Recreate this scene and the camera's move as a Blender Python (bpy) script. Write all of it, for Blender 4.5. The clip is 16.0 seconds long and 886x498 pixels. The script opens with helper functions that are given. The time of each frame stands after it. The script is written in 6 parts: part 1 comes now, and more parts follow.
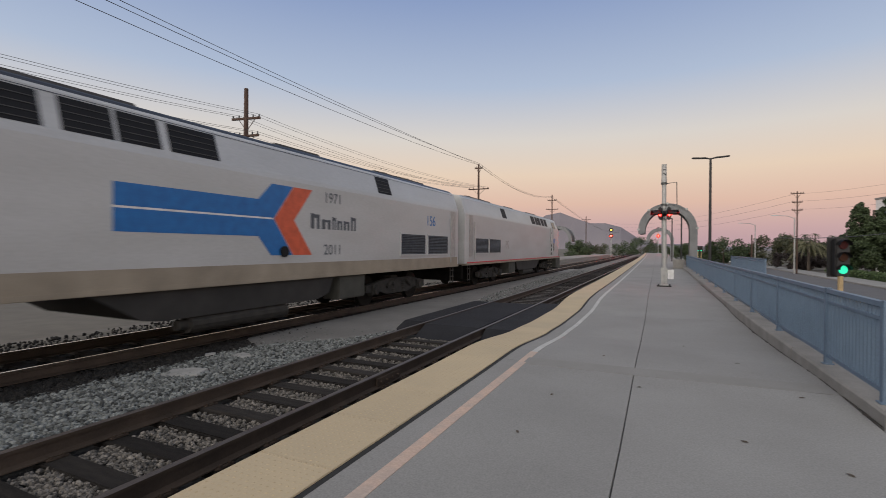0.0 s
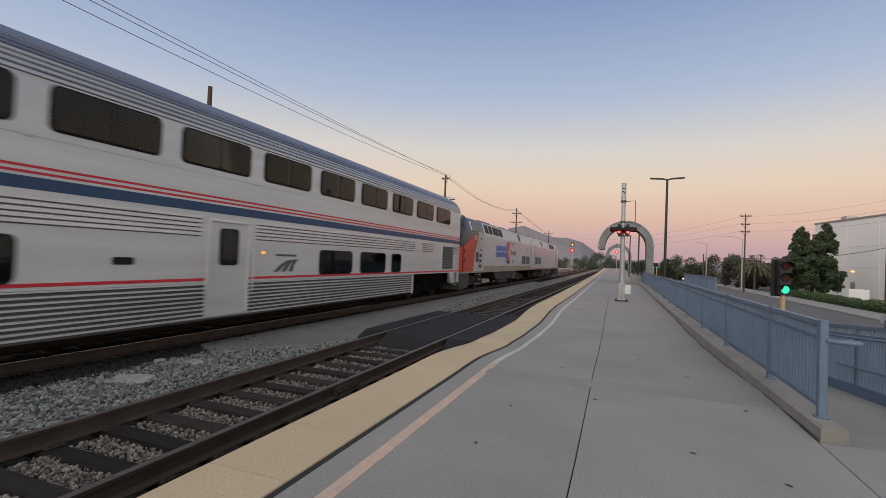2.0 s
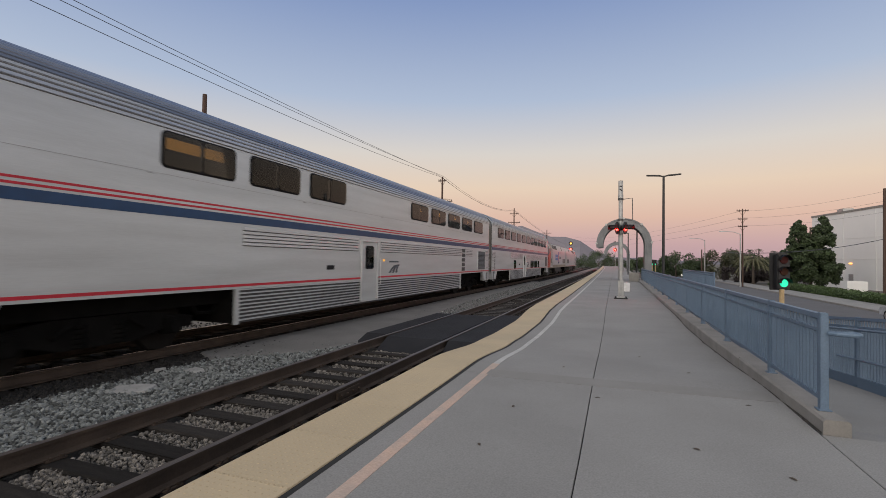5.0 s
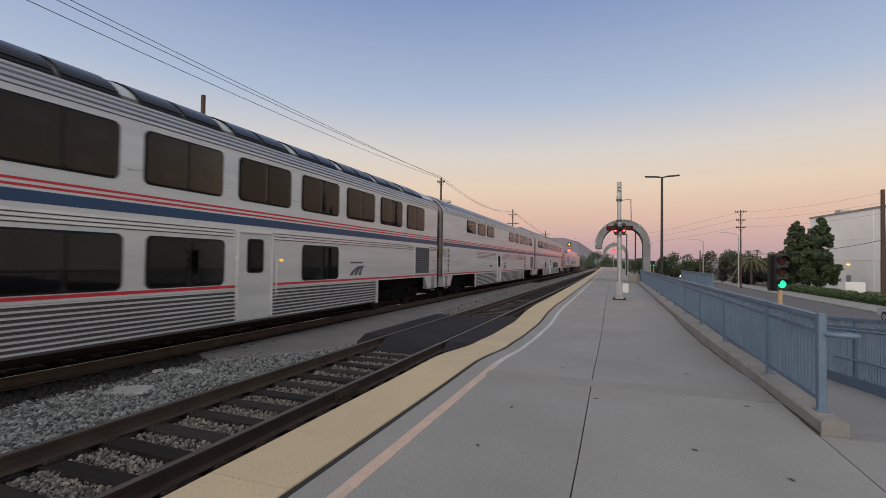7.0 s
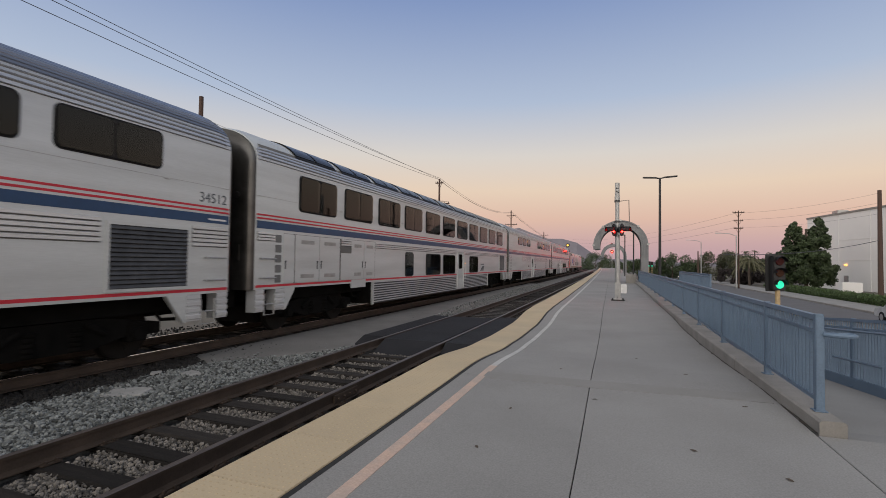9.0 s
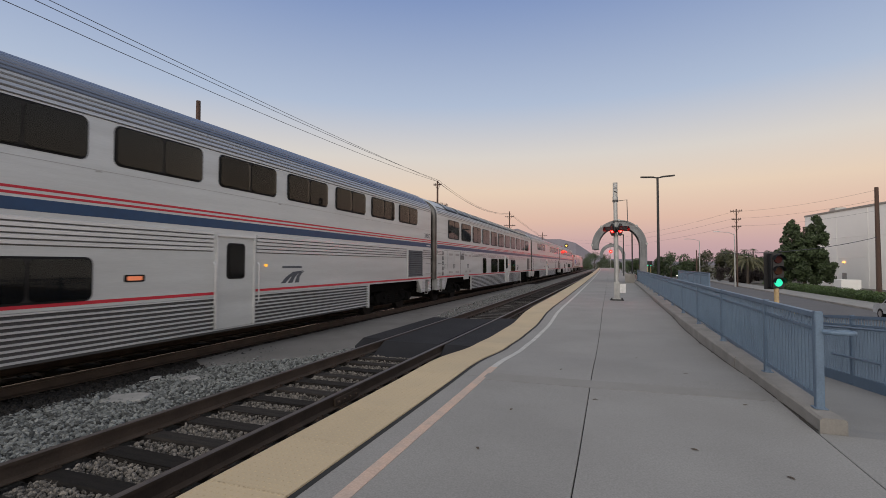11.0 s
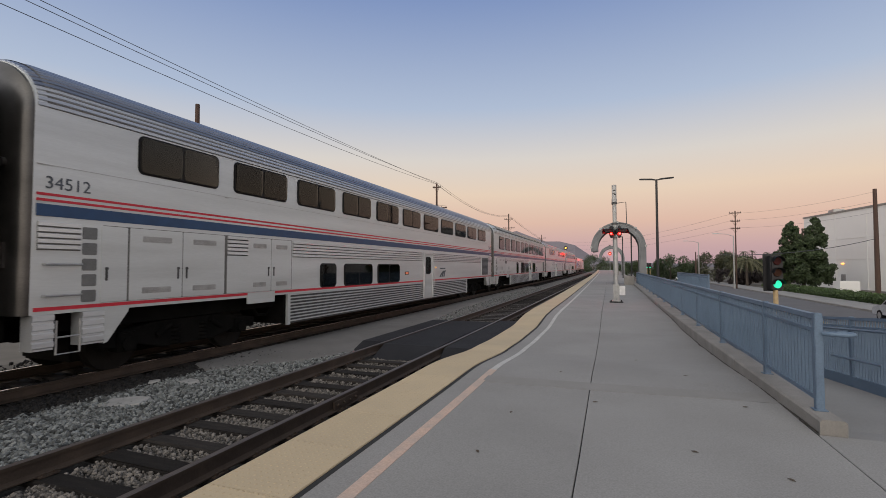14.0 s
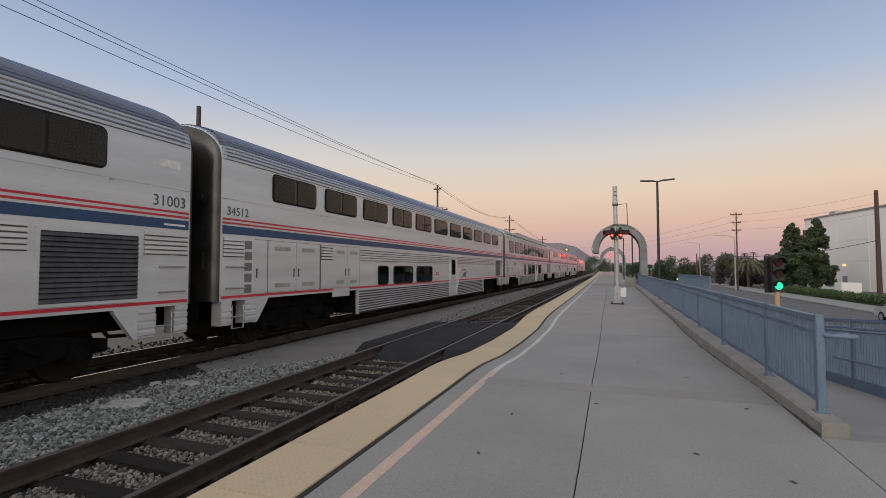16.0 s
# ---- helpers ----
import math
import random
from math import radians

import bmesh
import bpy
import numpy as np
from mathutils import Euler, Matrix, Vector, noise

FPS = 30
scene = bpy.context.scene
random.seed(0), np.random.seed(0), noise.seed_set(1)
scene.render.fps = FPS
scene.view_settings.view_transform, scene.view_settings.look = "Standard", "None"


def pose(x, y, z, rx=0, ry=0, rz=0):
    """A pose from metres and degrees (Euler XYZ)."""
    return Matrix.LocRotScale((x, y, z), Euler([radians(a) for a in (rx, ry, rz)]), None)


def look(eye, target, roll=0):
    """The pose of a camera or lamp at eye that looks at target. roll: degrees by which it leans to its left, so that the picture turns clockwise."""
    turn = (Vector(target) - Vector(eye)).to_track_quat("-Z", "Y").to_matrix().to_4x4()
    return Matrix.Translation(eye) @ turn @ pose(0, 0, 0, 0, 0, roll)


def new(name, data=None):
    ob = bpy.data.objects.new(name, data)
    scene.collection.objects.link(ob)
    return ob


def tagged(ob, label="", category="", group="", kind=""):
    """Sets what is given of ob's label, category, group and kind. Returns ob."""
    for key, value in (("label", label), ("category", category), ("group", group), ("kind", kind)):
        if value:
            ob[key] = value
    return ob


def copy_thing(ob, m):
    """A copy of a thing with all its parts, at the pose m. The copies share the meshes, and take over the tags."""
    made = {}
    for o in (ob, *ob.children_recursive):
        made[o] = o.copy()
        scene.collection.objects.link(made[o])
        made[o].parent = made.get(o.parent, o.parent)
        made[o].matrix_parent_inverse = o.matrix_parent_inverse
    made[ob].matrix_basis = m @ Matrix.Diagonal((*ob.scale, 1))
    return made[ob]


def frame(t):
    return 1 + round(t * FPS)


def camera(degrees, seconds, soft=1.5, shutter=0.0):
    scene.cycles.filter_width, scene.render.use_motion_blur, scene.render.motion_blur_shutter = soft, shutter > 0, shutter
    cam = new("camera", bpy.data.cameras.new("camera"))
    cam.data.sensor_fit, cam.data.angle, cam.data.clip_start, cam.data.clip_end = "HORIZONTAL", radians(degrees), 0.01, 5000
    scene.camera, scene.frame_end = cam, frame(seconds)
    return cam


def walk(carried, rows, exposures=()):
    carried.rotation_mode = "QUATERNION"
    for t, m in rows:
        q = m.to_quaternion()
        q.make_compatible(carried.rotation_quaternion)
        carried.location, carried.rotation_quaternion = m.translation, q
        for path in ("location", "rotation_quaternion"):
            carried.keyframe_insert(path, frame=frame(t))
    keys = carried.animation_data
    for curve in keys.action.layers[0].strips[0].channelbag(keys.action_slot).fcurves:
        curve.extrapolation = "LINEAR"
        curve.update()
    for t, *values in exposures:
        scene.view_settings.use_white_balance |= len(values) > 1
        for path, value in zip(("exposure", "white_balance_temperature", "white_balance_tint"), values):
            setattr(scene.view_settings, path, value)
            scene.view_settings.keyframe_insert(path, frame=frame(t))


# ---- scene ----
# ---- camera and its walk: a phone on a support, panning a little at first ----
cam = camera(86.37, 16.0, soft=0.75, shutter=0.30)
EYE = Vector((0.0, 0.0, 1.56))


def aim(yaw, tilt, roll):
    a, b = radians(yaw), radians(tilt)
    way = Vector((-math.sin(a) * math.cos(b), math.cos(a) * math.cos(b), math.sin(b)))
    return look(EYE, EYE + way, roll)


walk(cam, [(t, aim(*a)) for t, a in (
    (0.0, (24.86, -0.13, 0.40)), (0.5, (20.65, 0.47, 1.58)), (1.0, (19.92, 0.85, 1.91)), (1.5, (20.33, 1.05, 2.11)),
    (2.0, (20.59, 1.12, 2.24)), (2.5, (20.69, 1.19, 2.16)), (3.0, (20.67, 1.24, 1.82)), (3.5, (20.66, 1.27, 1.29)),
    (4.0, (20.59, 1.28, 0.99)), (6.5, (20.31, 1.49, 0.84)), (7.0, (20.26, 1.49, 0.84)), (7.5, (20.21, 1.50, 0.83)),
    (8.0, (20.16, 1.56, 0.79)), (8.5, (20.09, 1.61, 0.77)), (9.0, (20.07, 1.63, 0.74)), (11.5, (19.92, 1.88, 0.02)),
    (12.0, (19.93, 1.91, 0.01)), (12.5, (19.91, 1.96, -0.04)), (13.0, (19.89, 2.05, -0.04)), (13.5, (19.86, 2.12, -0.07)),
    (14.0, (19.84, 2.15, -0.05)), (14.5, (19.85, 2.23, -0.06)), (15.0, (19.90, 2.26, -0.05)), (15.5, (19.94, 2.33, -0.06)),
    (16.0, (19.94, 2.35, -0.06)))])

# ---- sky after sunset: blue overhead, a rosy band at the horizon, the afterglow behind the camera ----
world = bpy.data.worlds.new("dusk")
scene.world = world
world.use_nodes = True
wn, wl = world.node_tree.nodes, world.node_tree.links
wn.clear()
coord = wn.new("ShaderNodeTexCoord")
split = wn.new("ShaderNodeSeparateXYZ")
wl.new(coord.outputs["Generated"], split.inputs[0])
ramp = wn.new("ShaderNodeValToRGB")
ramp.color_ramp.interpolation = "LINEAR"
SKY = ((0.0, (0.47, 0.32, 0.36)), (0.04, (0.58, 0.385, 0.385)), (0.09, (0.73, 0.495, 0.395)), (0.15, (0.79, 0.625, 0.485)), (0.22, (0.69, 0.645, 0.60)),
       (0.32, (0.43, 0.51, 0.655)), (0.50, (0.215, 0.30, 0.525)), (0.70, (0.24, 0.29, 0.39)), (1.0, (0.24, 0.27, 0.34)))
while len(ramp.color_ramp.elements) < len(SKY):
    ramp.color_ramp.elements.new(0.5)
for e, (p, c) in zip(ramp.color_ramp.elements, SKY):
    e.position, e.color = p, (*c, 1)
wl.new(split.outputs["Z"], ramp.inputs[0])
# afterglow, widest low down in the direction of the sunken sun
glow = wn.new("ShaderNodeVectorMath")
glow.operation = "DOT_PRODUCT"
glow.inputs[1].default_value = Vector((-0.10, -0.95, 0.22)).normalized()
wl.new(coord.outputs["Generated"], glow.inputs[0])
soft = wn.new("ShaderNodeMapRange")
soft.interpolation_type = "SMOOTHERSTEP"
soft.inputs["From Min"].default_value, soft.inputs["From Max"].default_value = -0.1, 1.0
soft.inputs["To Min"].default_value, soft.inputs["To Max"].default_value = 0.0, 1.0
wl.new(glow.outputs["Value"], soft.inputs["Value"])
west = wn.new("ShaderNodeMix")
west.data_type = "RGBA"
west.blend_type = "ADD"
west.inputs["B"].default_value = (1.56, 1.43, 1.24, 1)
wl.new(soft.outputs[0], west.inputs["Factor"])
wl.new(ramp.outputs[0], west.inputs["A"])
back = wn.new("ShaderNodeBackground")
back.inputs["Strength"].default_value = 1.0
wl.new(west.outputs["Result"], back.inputs[0])
wl.new(back.outputs[0], wn.new("ShaderNodeOutputWorld").inputs[0])

# ---- small tools ----
ZR = -0.203            # top of rail; the platform's top is z = 0
T1, T2 = -4.33, -8.9925  # the two tracks' middles
rng = random.Random(7)


def bend(y):
    """The tracks lean slowly to the left far ahead."""
    return -0.48e-4 * max(y, 0.0) ** 2


def mat(name, col, rough=0.6, metal=0.0, col2=None, scale=6.0, amount=0.5, bump=0.0, bscale=60.0, stretch=(1, 1, 1), vary=0.0, fine=0.12, spec=0.5):
    """A node material with two scales of variation, and relief."""
    m = bpy.data.materials.new(name)
    m.use_nodes = True
    n, l = m.node_tree.nodes, m.node_tree.links
    b = n["Principled BSDF"]
    b.inputs["Roughness"].default_value, b.inputs["Metallic"].default_value = rough, metal
    b.inputs["Specular IOR Level"].default_value = spec
    tc = n.new("ShaderNodeTexCoord")
    mp = n.new("ShaderNodeMapping")
    mp.inputs["Scale"].default_value = stretch
    l.new(tc.outputs["Object"], mp.inputs["Vector"])
    big, small = n.new("ShaderNodeTexNoise"), n.new("ShaderNodeTexNoise")
    big.inputs["Scale"].default_value, small.inputs["Scale"].default_value = scale, bscale
    big.inputs["Detail"].default_value, small.inputs["Detail"].default_value = 6, 4
    for t in (big, small):
        l.new(mp.outputs[0], t.inputs["Vector"])
    rp = n.new("ShaderNodeValToRGB")
    rp.color_ramp.elements[0].position, rp.color_ramp.elements[1].position = 0.5 - 0.5 * (1 - amount) * 0.6 - 0.05, 0.5 + 0.5 * (1 - amount) * 0.6 + 0.05
    c2 = col2 or tuple(c * 0.72 for c in col)
    rp.color_ramp.elements[0].color, rp.color_ramp.elements[1].color = (*c2, 1), (*col, 1)
    l.new(big.outputs["Fac"], rp.inputs[0])
    mr = n.new("ShaderNodeMapRange")
    mr.inputs["To Min"].default_value, mr.inputs["To Max"].default_value = 1 - fine * 2.2, 1 + fine * 2.2
    l.new(small.outputs["Fac"], mr.inputs["Value"])
    mx = n.new("ShaderNodeMix")
    mx.data_type, mx.blend_type = "RGBA", "MULTIPLY"
    mx.inputs["Factor"].default_value = 1.0
    l.new(rp.outputs[0], mx.inputs["A"])
    l.new(mr.outputs[0], mx.inputs["B"])
    out = mx.outputs["Result"]
    if vary:
        oi, hv, vr = n.new("ShaderNodeObjectInfo"), n.new("ShaderNodeHueSaturation"), n.new("ShaderNodeMapRange")
        vr.inputs["To Min"].default_value, vr.inputs["To Max"].default_value = 1 - vary, 1 + vary
        l.new(oi.outputs["Random"], vr.inputs["Value"])
        l.new(vr.outputs[0], hv.inputs["Value"])
        l.new(out, hv.inputs["Color"])
        out = hv.outputs[0]
    l.new(out, b.inputs["Base Color"])
    if bump:
        bp = n.new("ShaderNodeBump")
        bp.inputs["Strength"].default_value, bp.inputs["Distance"].default_value = bump, 0.01
        l.new(small.outputs["Fac"], bp.inputs["Height"])
        l.new(bp.outputs[0], b.inputs["Normal"])
    return m


def island(m, lo, hi):
    """Pieces of one joined mesh differ in brightness."""
    n, l = m.node_tree.nodes, m.node_tree.links
    b = n["Principled BSDF"]
    old = b.inputs["Base Color"].links[0].from_socket
    g, vr, hv = n.new("ShaderNodeNewGeometry"), n.new("ShaderNodeMapRange"), n.new("ShaderNodeHueSaturation")
    vr.inputs["To Min"].default_value, vr.inputs["To Max"].default_value = lo, hi
    l.new(g.outputs["Random Per Island"], vr.inputs["Value"])
    l.new(vr.outputs[0], hv.inputs["Value"])
    l.new(old, hv.inputs["Color"])
    l.new(hv.outputs[0], b.inputs["Base Color"])
    return m


def lamp_mat(name, col, strength):
    m = bpy.data.materials.new(name)
    m.use_nodes = True
    b = m.node_tree.nodes["Principled BSDF"]
    b.inputs["Base Color"].default_value = (*col, 1)
    b.inputs["Emission Color"].default_value = (*col, 1)
    b.inputs["Emission Strength"].default_value = strength
    return m


def glass_mat(name, tint, seen):
    """Tinted glass: what is behind it shows through darkly, and it mirrors by Fresnel."""
    m = bpy.data.materials.new(name)
    m.use_nodes = True
    n, l = m.node_tree.nodes, m.node_tree.links
    n.clear()
    tr, gl, fr, mx = n.new("ShaderNodeBsdfTransparent"), n.new("ShaderNodeBsdfGlossy"), n.new("ShaderNodeFresnel"), n.new("ShaderNodeMixShader")
    tr.inputs[0].default_value = (*[c * seen for c in tint], 1)
    gl.inputs["Roughness"].default_value = 0.03
    fr.inputs["IOR"].default_value = 1.40
    l.new(fr.outputs[0], mx.inputs[0])
    l.new(tr.outputs[0], mx.inputs[1])
    l.new(gl.outputs[0], mx.inputs[2])
    l.new(mx.outputs[0], n.new("ShaderNodeOutputMaterial").inputs[0])
    return m


def box(bm, x0, x1, y0, y1, z0, z1, bev=0.0):
    vs = [bm.verts.new(p) for p in ((x0, y0, z0), (x1, y0, z0), (x1, y1, z0), (x0, y1, z0), (x0, y0, z1), (x1, y0, z1), (x1, y1, z1), (x0, y1, z1))]
    fs = [bm.faces.new([vs[i] for i in f]) for f in ((3, 2, 1, 0), (4, 5, 6, 7), (0, 1, 5, 4), (1, 2, 6, 5), (2, 3, 7, 6), (3, 0, 4, 7))]
    if bev:
        es = list({e for f in fs for e in f.edges})
        bmesh.ops.bevel(bm, geom=es, offset=bev, segments=2, affect="EDGES")
    return bm


def tube(bm, p, q, r, r2=None, seg=10, cap=True):
    p, q = Vector(p), Vector(q)
    d = (q - p).normalized()
    u = d.orthogonal().normalized()
    v = d.cross(u)
    r2 = r if r2 is None else r2
    rings = [[bm.verts.new(c + (u * math.cos(a) + v * math.sin(a)) * rr) for a in (2 * math.pi * i / seg for i in range(seg))] for c, rr in ((p, r), (q, r2))]
    for i in range(seg):
        bm.faces.new((rings[0][i], rings[0][(i + 1) % seg], rings[1][(i + 1) % seg], rings[1][i]))
    if cap:
        bm.faces.new(rings[0][::-1])
        bm.faces.new(rings[1])
    return bm


def pipe(bm, pts, r, seg=8):
    """One continuous bent tube through the points."""
    pts = [Vector(p) for p in pts]
    rings, u = [], None
    for i, p in enumerate(pts):
        d = (pts[min(i + 1, len(pts) - 1)] - pts[max(i - 1, 0)]).normalized()
        u = d.orthogonal().normalized() if u is None else (u - d * u.dot(d)).normalized()
        v = d.cross(u)
        rings.append([p + (u * math.cos(a) + v * math.sin(a)) * r for a in (2 * math.pi * k / seg for k in range(seg))])
    return loft(bm, rings)


def loft(bm, rings, closed=True, caps=True):
    """Skin over equal rings of points."""
    vs = [[bm.verts.new(p) for p in r] for r in rings]
    k = len(vs[0])
    for a, b in zip(vs[:-1], vs[1:]):
        for i in range(k if closed else k - 1):
            bm.faces.new((a[i], a[(i + 1) % k], b[(i + 1) % k], b[i]))
    if caps:
        bm.faces.new(vs[0][::-1])
        bm.faces.new(vs[-1])
    return bm


def plate(bm, pts, x0, x1):
    """A plate of the outline pts (y, z), from x0 out to x1."""
    return loft(bm, [[(x0, y, z) for y, z in pts], [(x1, y, z) for y, z in pts]])


def rounded(y0, y1, z0, z1, r, seg=4):
    pts = []
    for cy, cz, a0 in ((y1 - r, z1 - r, 0), (y0 + r, z1 - r, 90), (y0 + r, z0 + r, 180), (y1 - r, z0 + r, 270)):
        for i in range(seg + 1):
            a = radians(a0 + 90 * i / seg)
            pts.append((cy + r * math.cos(a), cz + r * math.sin(a)))
    return pts


def flutes(bm, x, y0, y1, z0, z1, n, d):
    """Pressed horizontal ribs on a side panel."""
    p = (z1 - z0) / n
    prof = [(x - 0.03, z0)]
    for i in range(n):
        z = z0 + i * p
        prof += [(x, z + 0.02 * p), (x, z + 0.22 * p), (x + d, z + 0.36 * p), (x + d, z + 0.86 * p), (x, z + 0.99 * p)]
    prof.append((x - 0.03, z1))
    return loft(bm, [[(a, y0, b) for a, b in prof], [(a, y1, b) for a, b in prof]], closed=True)


def mesh(name, bm, material, smooth=False):
    bmesh.ops.recalc_face_normals(bm, faces=bm.faces[:])
    me = bpy.data.meshes.new(name)
    bm.to_mesh(me)
    bm.free()
    for m in material if isinstance(material, (list, tuple)) else (material,):
        me.materials.append(m)
    if smooth:
        for p in me.polygons:
            p.use_smooth = True
        me.set_sharp_from_angle(angle=radians(35))
    return me


def part(name, bm, material, parent, label="", smooth=False):
    ob = new(name, mesh(name, bm, material, smooth))
    ob.parent = parent
    return tagged(ob, label) if label else ob


def setting(name, bm, material, smooth=False):
    return tagged(new(name, mesh(name, bm, material, smooth)), kind="structure")


def thing(name, label, category, at=None, group=""):
    ob = new(name)
    ob.empty_display_size = 0.2
    if at is not None:
        ob.matrix_basis = at
    return tagged(ob, label, category, group)


def lettering(name, text, size, parent, m, at, label=""):
    cu = bpy.data.curves.new(name, "FONT")
    cu.body, cu.size, cu.extrude, cu.align_x = text, size, 0.002, "CENTER"
    tmp = new("tmp", cu)
    bpy.context.view_layer.update()
    me = bpy.data.meshes.new_from_object(tmp.evaluated_get(bpy.context.evaluated_depsgraph_get()))
    bpy.data.objects.remove(tmp)
    bpy.data.curves.remove(cu)
    me.materials.clear()
    me.materials.append(m)
    ob = new(name, me)
    ob.parent, ob.matrix_basis = parent, at
    return tagged(ob, label) if label else ob


# ---- materials ----
STEEL = mat("stainless", (0.575, 0.594, 0.588), 0.42, 0.35, (0.455, 0.468, 0.46), 1.2, 0.3, 0.08, 30, (1, 0.25, 3), fine=0.04)
RIBS = mat("ribbed stainless", (0.66, 0.67, 0.675), 0.34, 0.5, (0.50, 0.505, 0.505), 1.5, 0.3, 0.05, 30, (1, 0.2, 2), fine=0.05)
CORNICE = mat("cornice stainless", (0.53, 0.54, 0.55), 0.34, 0.55, (0.41, 0.415, 0.42), 1.5, 0.3, 0.05, 30, (1, 0.2, 2), fine=0.05)
# Roof colour carries the dark blue of the sky it mirrors.
ROOFM = mat("roof stainless, mirrored sky in colour", (0.24, 0.27, 0.335), 0.30, 0.75, (0.17, 0.19, 0.24), 1.2, 0.3, 0.05, 25, (1, 0.2, 1), fine=0.05)
RED = mat("red stripe", (0.52, 0.018, 0.035), 0.5, col2=(0.42, 0.015, 0.03), fine=0.04)
BLUE = mat("blue stripe", (0.010, 0.048, 0.125), 0.4, col2=(0.008, 0.038, 0.10), fine=0.05)
RUBBER = mat("black rubber", (0.009, 0.009, 0.010), 0.6, spec=0.25)
# Underframe and wheel colours hold the shade below the floor.
UNDER = mat("underframe, shade in its colour", (0.008, 0.0075, 0.007), 0.9, col2=(0.004, 0.004, 0.0035), scale=4, bump=0.3, spec=0.06)
TRUCKM = mat("dusty truck castings", (0.040, 0.036, 0.030), 0.85, col2=(0.010, 0.0095, 0.009), scale=5, amount=0.3, bump=0.3)
WHEELM = mat("wheel steel, shade in its colour", (0.016, 0.014, 0.012), 0.7, 0.3, scale=5, spec=0.2)
ENDM = mat("car end", (0.11, 0.106, 0.10), 0.36, 0.8, (0.035, 0.033, 0.031), 1.6)
LOUVRE = mat("dark louvre", (0.09, 0.09, 0.09), 0.5, 0.4, (0.05, 0.05, 0.05))
GLASS = glass_mat("tinted window glass", (0.74, 0.73, 0.71), 0.5)
INSIDE = mat("dim seats and ceiling panels", (0.15, 0.125, 0.10), 0.8, col2=(0.07, 0.06, 0.05), scale=2)
FOOT = mat("worn foothold", (0.17, 0.17, 0.165), 0.6, 0.2, (0.12, 0.12, 0.115), 3)
CABIN = mat("near-black sheet for unlit cabin", (0.022, 0.020, 0.019), 0.8, col2=(0.010, 0.0095, 0.009), scale=1.3, amount=0.2)
# Curtain cloth emits by itself in place of lamps inside the car.
CURTAIN = lamp_mat("curtain with lamplight as own glow", (0.85, 0.42, 0.10), 1.0)
AMBER = lamp_mat("amber marker lamp", (1.0, 0.45, 0.05), 0.9)
SIGNLIT = lamp_mat("dim orange display", (0.75, 0.22, 0.10), 0.35)
NUMBERS = mat("dark grey numbers", (0.075, 0.085, 0.10), 0.6)
WHITE = mat("white paint", (0.75, 0.74, 0.72), 0.5, fine=0.03)
SILVER = mat("silver loco paint", (0.47, 0.478, 0.48), 0.42, 0.15, (0.39, 0.39, 0.385), 0.9, 0.3, 0.05, 20, (1, 0.4, 1.5), fine=0.05)
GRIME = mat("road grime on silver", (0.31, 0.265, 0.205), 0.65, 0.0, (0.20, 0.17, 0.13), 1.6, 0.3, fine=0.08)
NAVY = mat("dark blue loco paint", (0.022, 0.027, 0.042), 0.35, col2=(0.016, 0.02, 0.03))
LOCORED = mat("red orange loco paint", (0.46, 0.048, 0.022), 0.42, col2=(0.37, 0.038, 0.02), scale=1.2)
LOCOBLUE = mat("bright blue arrow", (0.006, 0.135, 0.40), 0.42, col2=(0.005, 0.10, 0.31))
ORANGE = mat("orange chevron", (0.62, 0.10, 0.04), 0.42)
SKIRTM = mat("grey green skirt", (0.060, 0.060, 0.050), 0.75, col2=(0.030, 0.030, 0.026), scale=2)
TANKM = mat("dark fuel tank", (0.030, 0.028, 0.026), 0.75, col2=(0.014, 0.013, 0.012), scale=2)
CONC = mat("platform concrete", (0.272, 0.264, 0.250), 0.85, 0, (0.205, 0.198, 0.187), 0.7, 0.15, 0.25, 70, vary=0.03, fine=0.16)
CONC2 = mat("kerb concrete", (0.30, 0.28, 0.255), 0.85, 0, (0.17, 0.16, 0.145), 2.2, 0.2, 0.25, 60, fine=0.08)
YELLOW = mat("yellow tactile tile", (0.505, 0.397, 0.250), 0.75, 0, (0.415, 0.335, 0.225), 1.2, 0.2, 0.0, 80, vary=0.04, fine=0.05)
PEACH = mat("worn peach line", (0.55, 0.38, 0.29), 0.8, 0, (0.38, 0.32, 0.28), 5, 0.2)
LINEW = mat("worn white line", (0.52, 0.51, 0.49), 0.8, 0, (0.36, 0.35, 0.33), 4, 0.2)
JOINT = mat("black joint", (0.02, 0.02, 0.02), 0.9)
STONE = island(mat("crushed stone", (0.198, 0.204, 0.194), 0.9, 0, (0.105, 0.113, 0.110), 8, 0.3, 0.3, 120), 0.18, 1.65)
BROWN = island(mat("brown soiled stone", (0.185, 0.165, 0.142), 0.9, 0, (0.10, 0.09, 0.08), 8, 0.3, 0.3, 120), 0.25, 1.5)
OILY = island(mat("oily stone, under-train shade in colour", (0.018, 0.016, 0.014), 0.85, 0, (0.008, 0.007, 0.0065), 6, 0.3, 0.3, 120), 0.4, 1.4)
BED = mat("ballast bed", (0.055, 0.053, 0.050), 0.95, 0, (0.02, 0.019, 0.018), 14, 0.25, 1.0, 55, fine=0.4)
RAILM = mat("rusty rail", (0.085, 0.062, 0.048), 0.6, 0.3, (0.05, 0.038, 0.03), 3, 0.3, 0.2, 50, spec=0.25)
SHINE = mat("worn rail head", (0.62, 0.61, 0.60), 0.2, 0.95, fine=0.05)
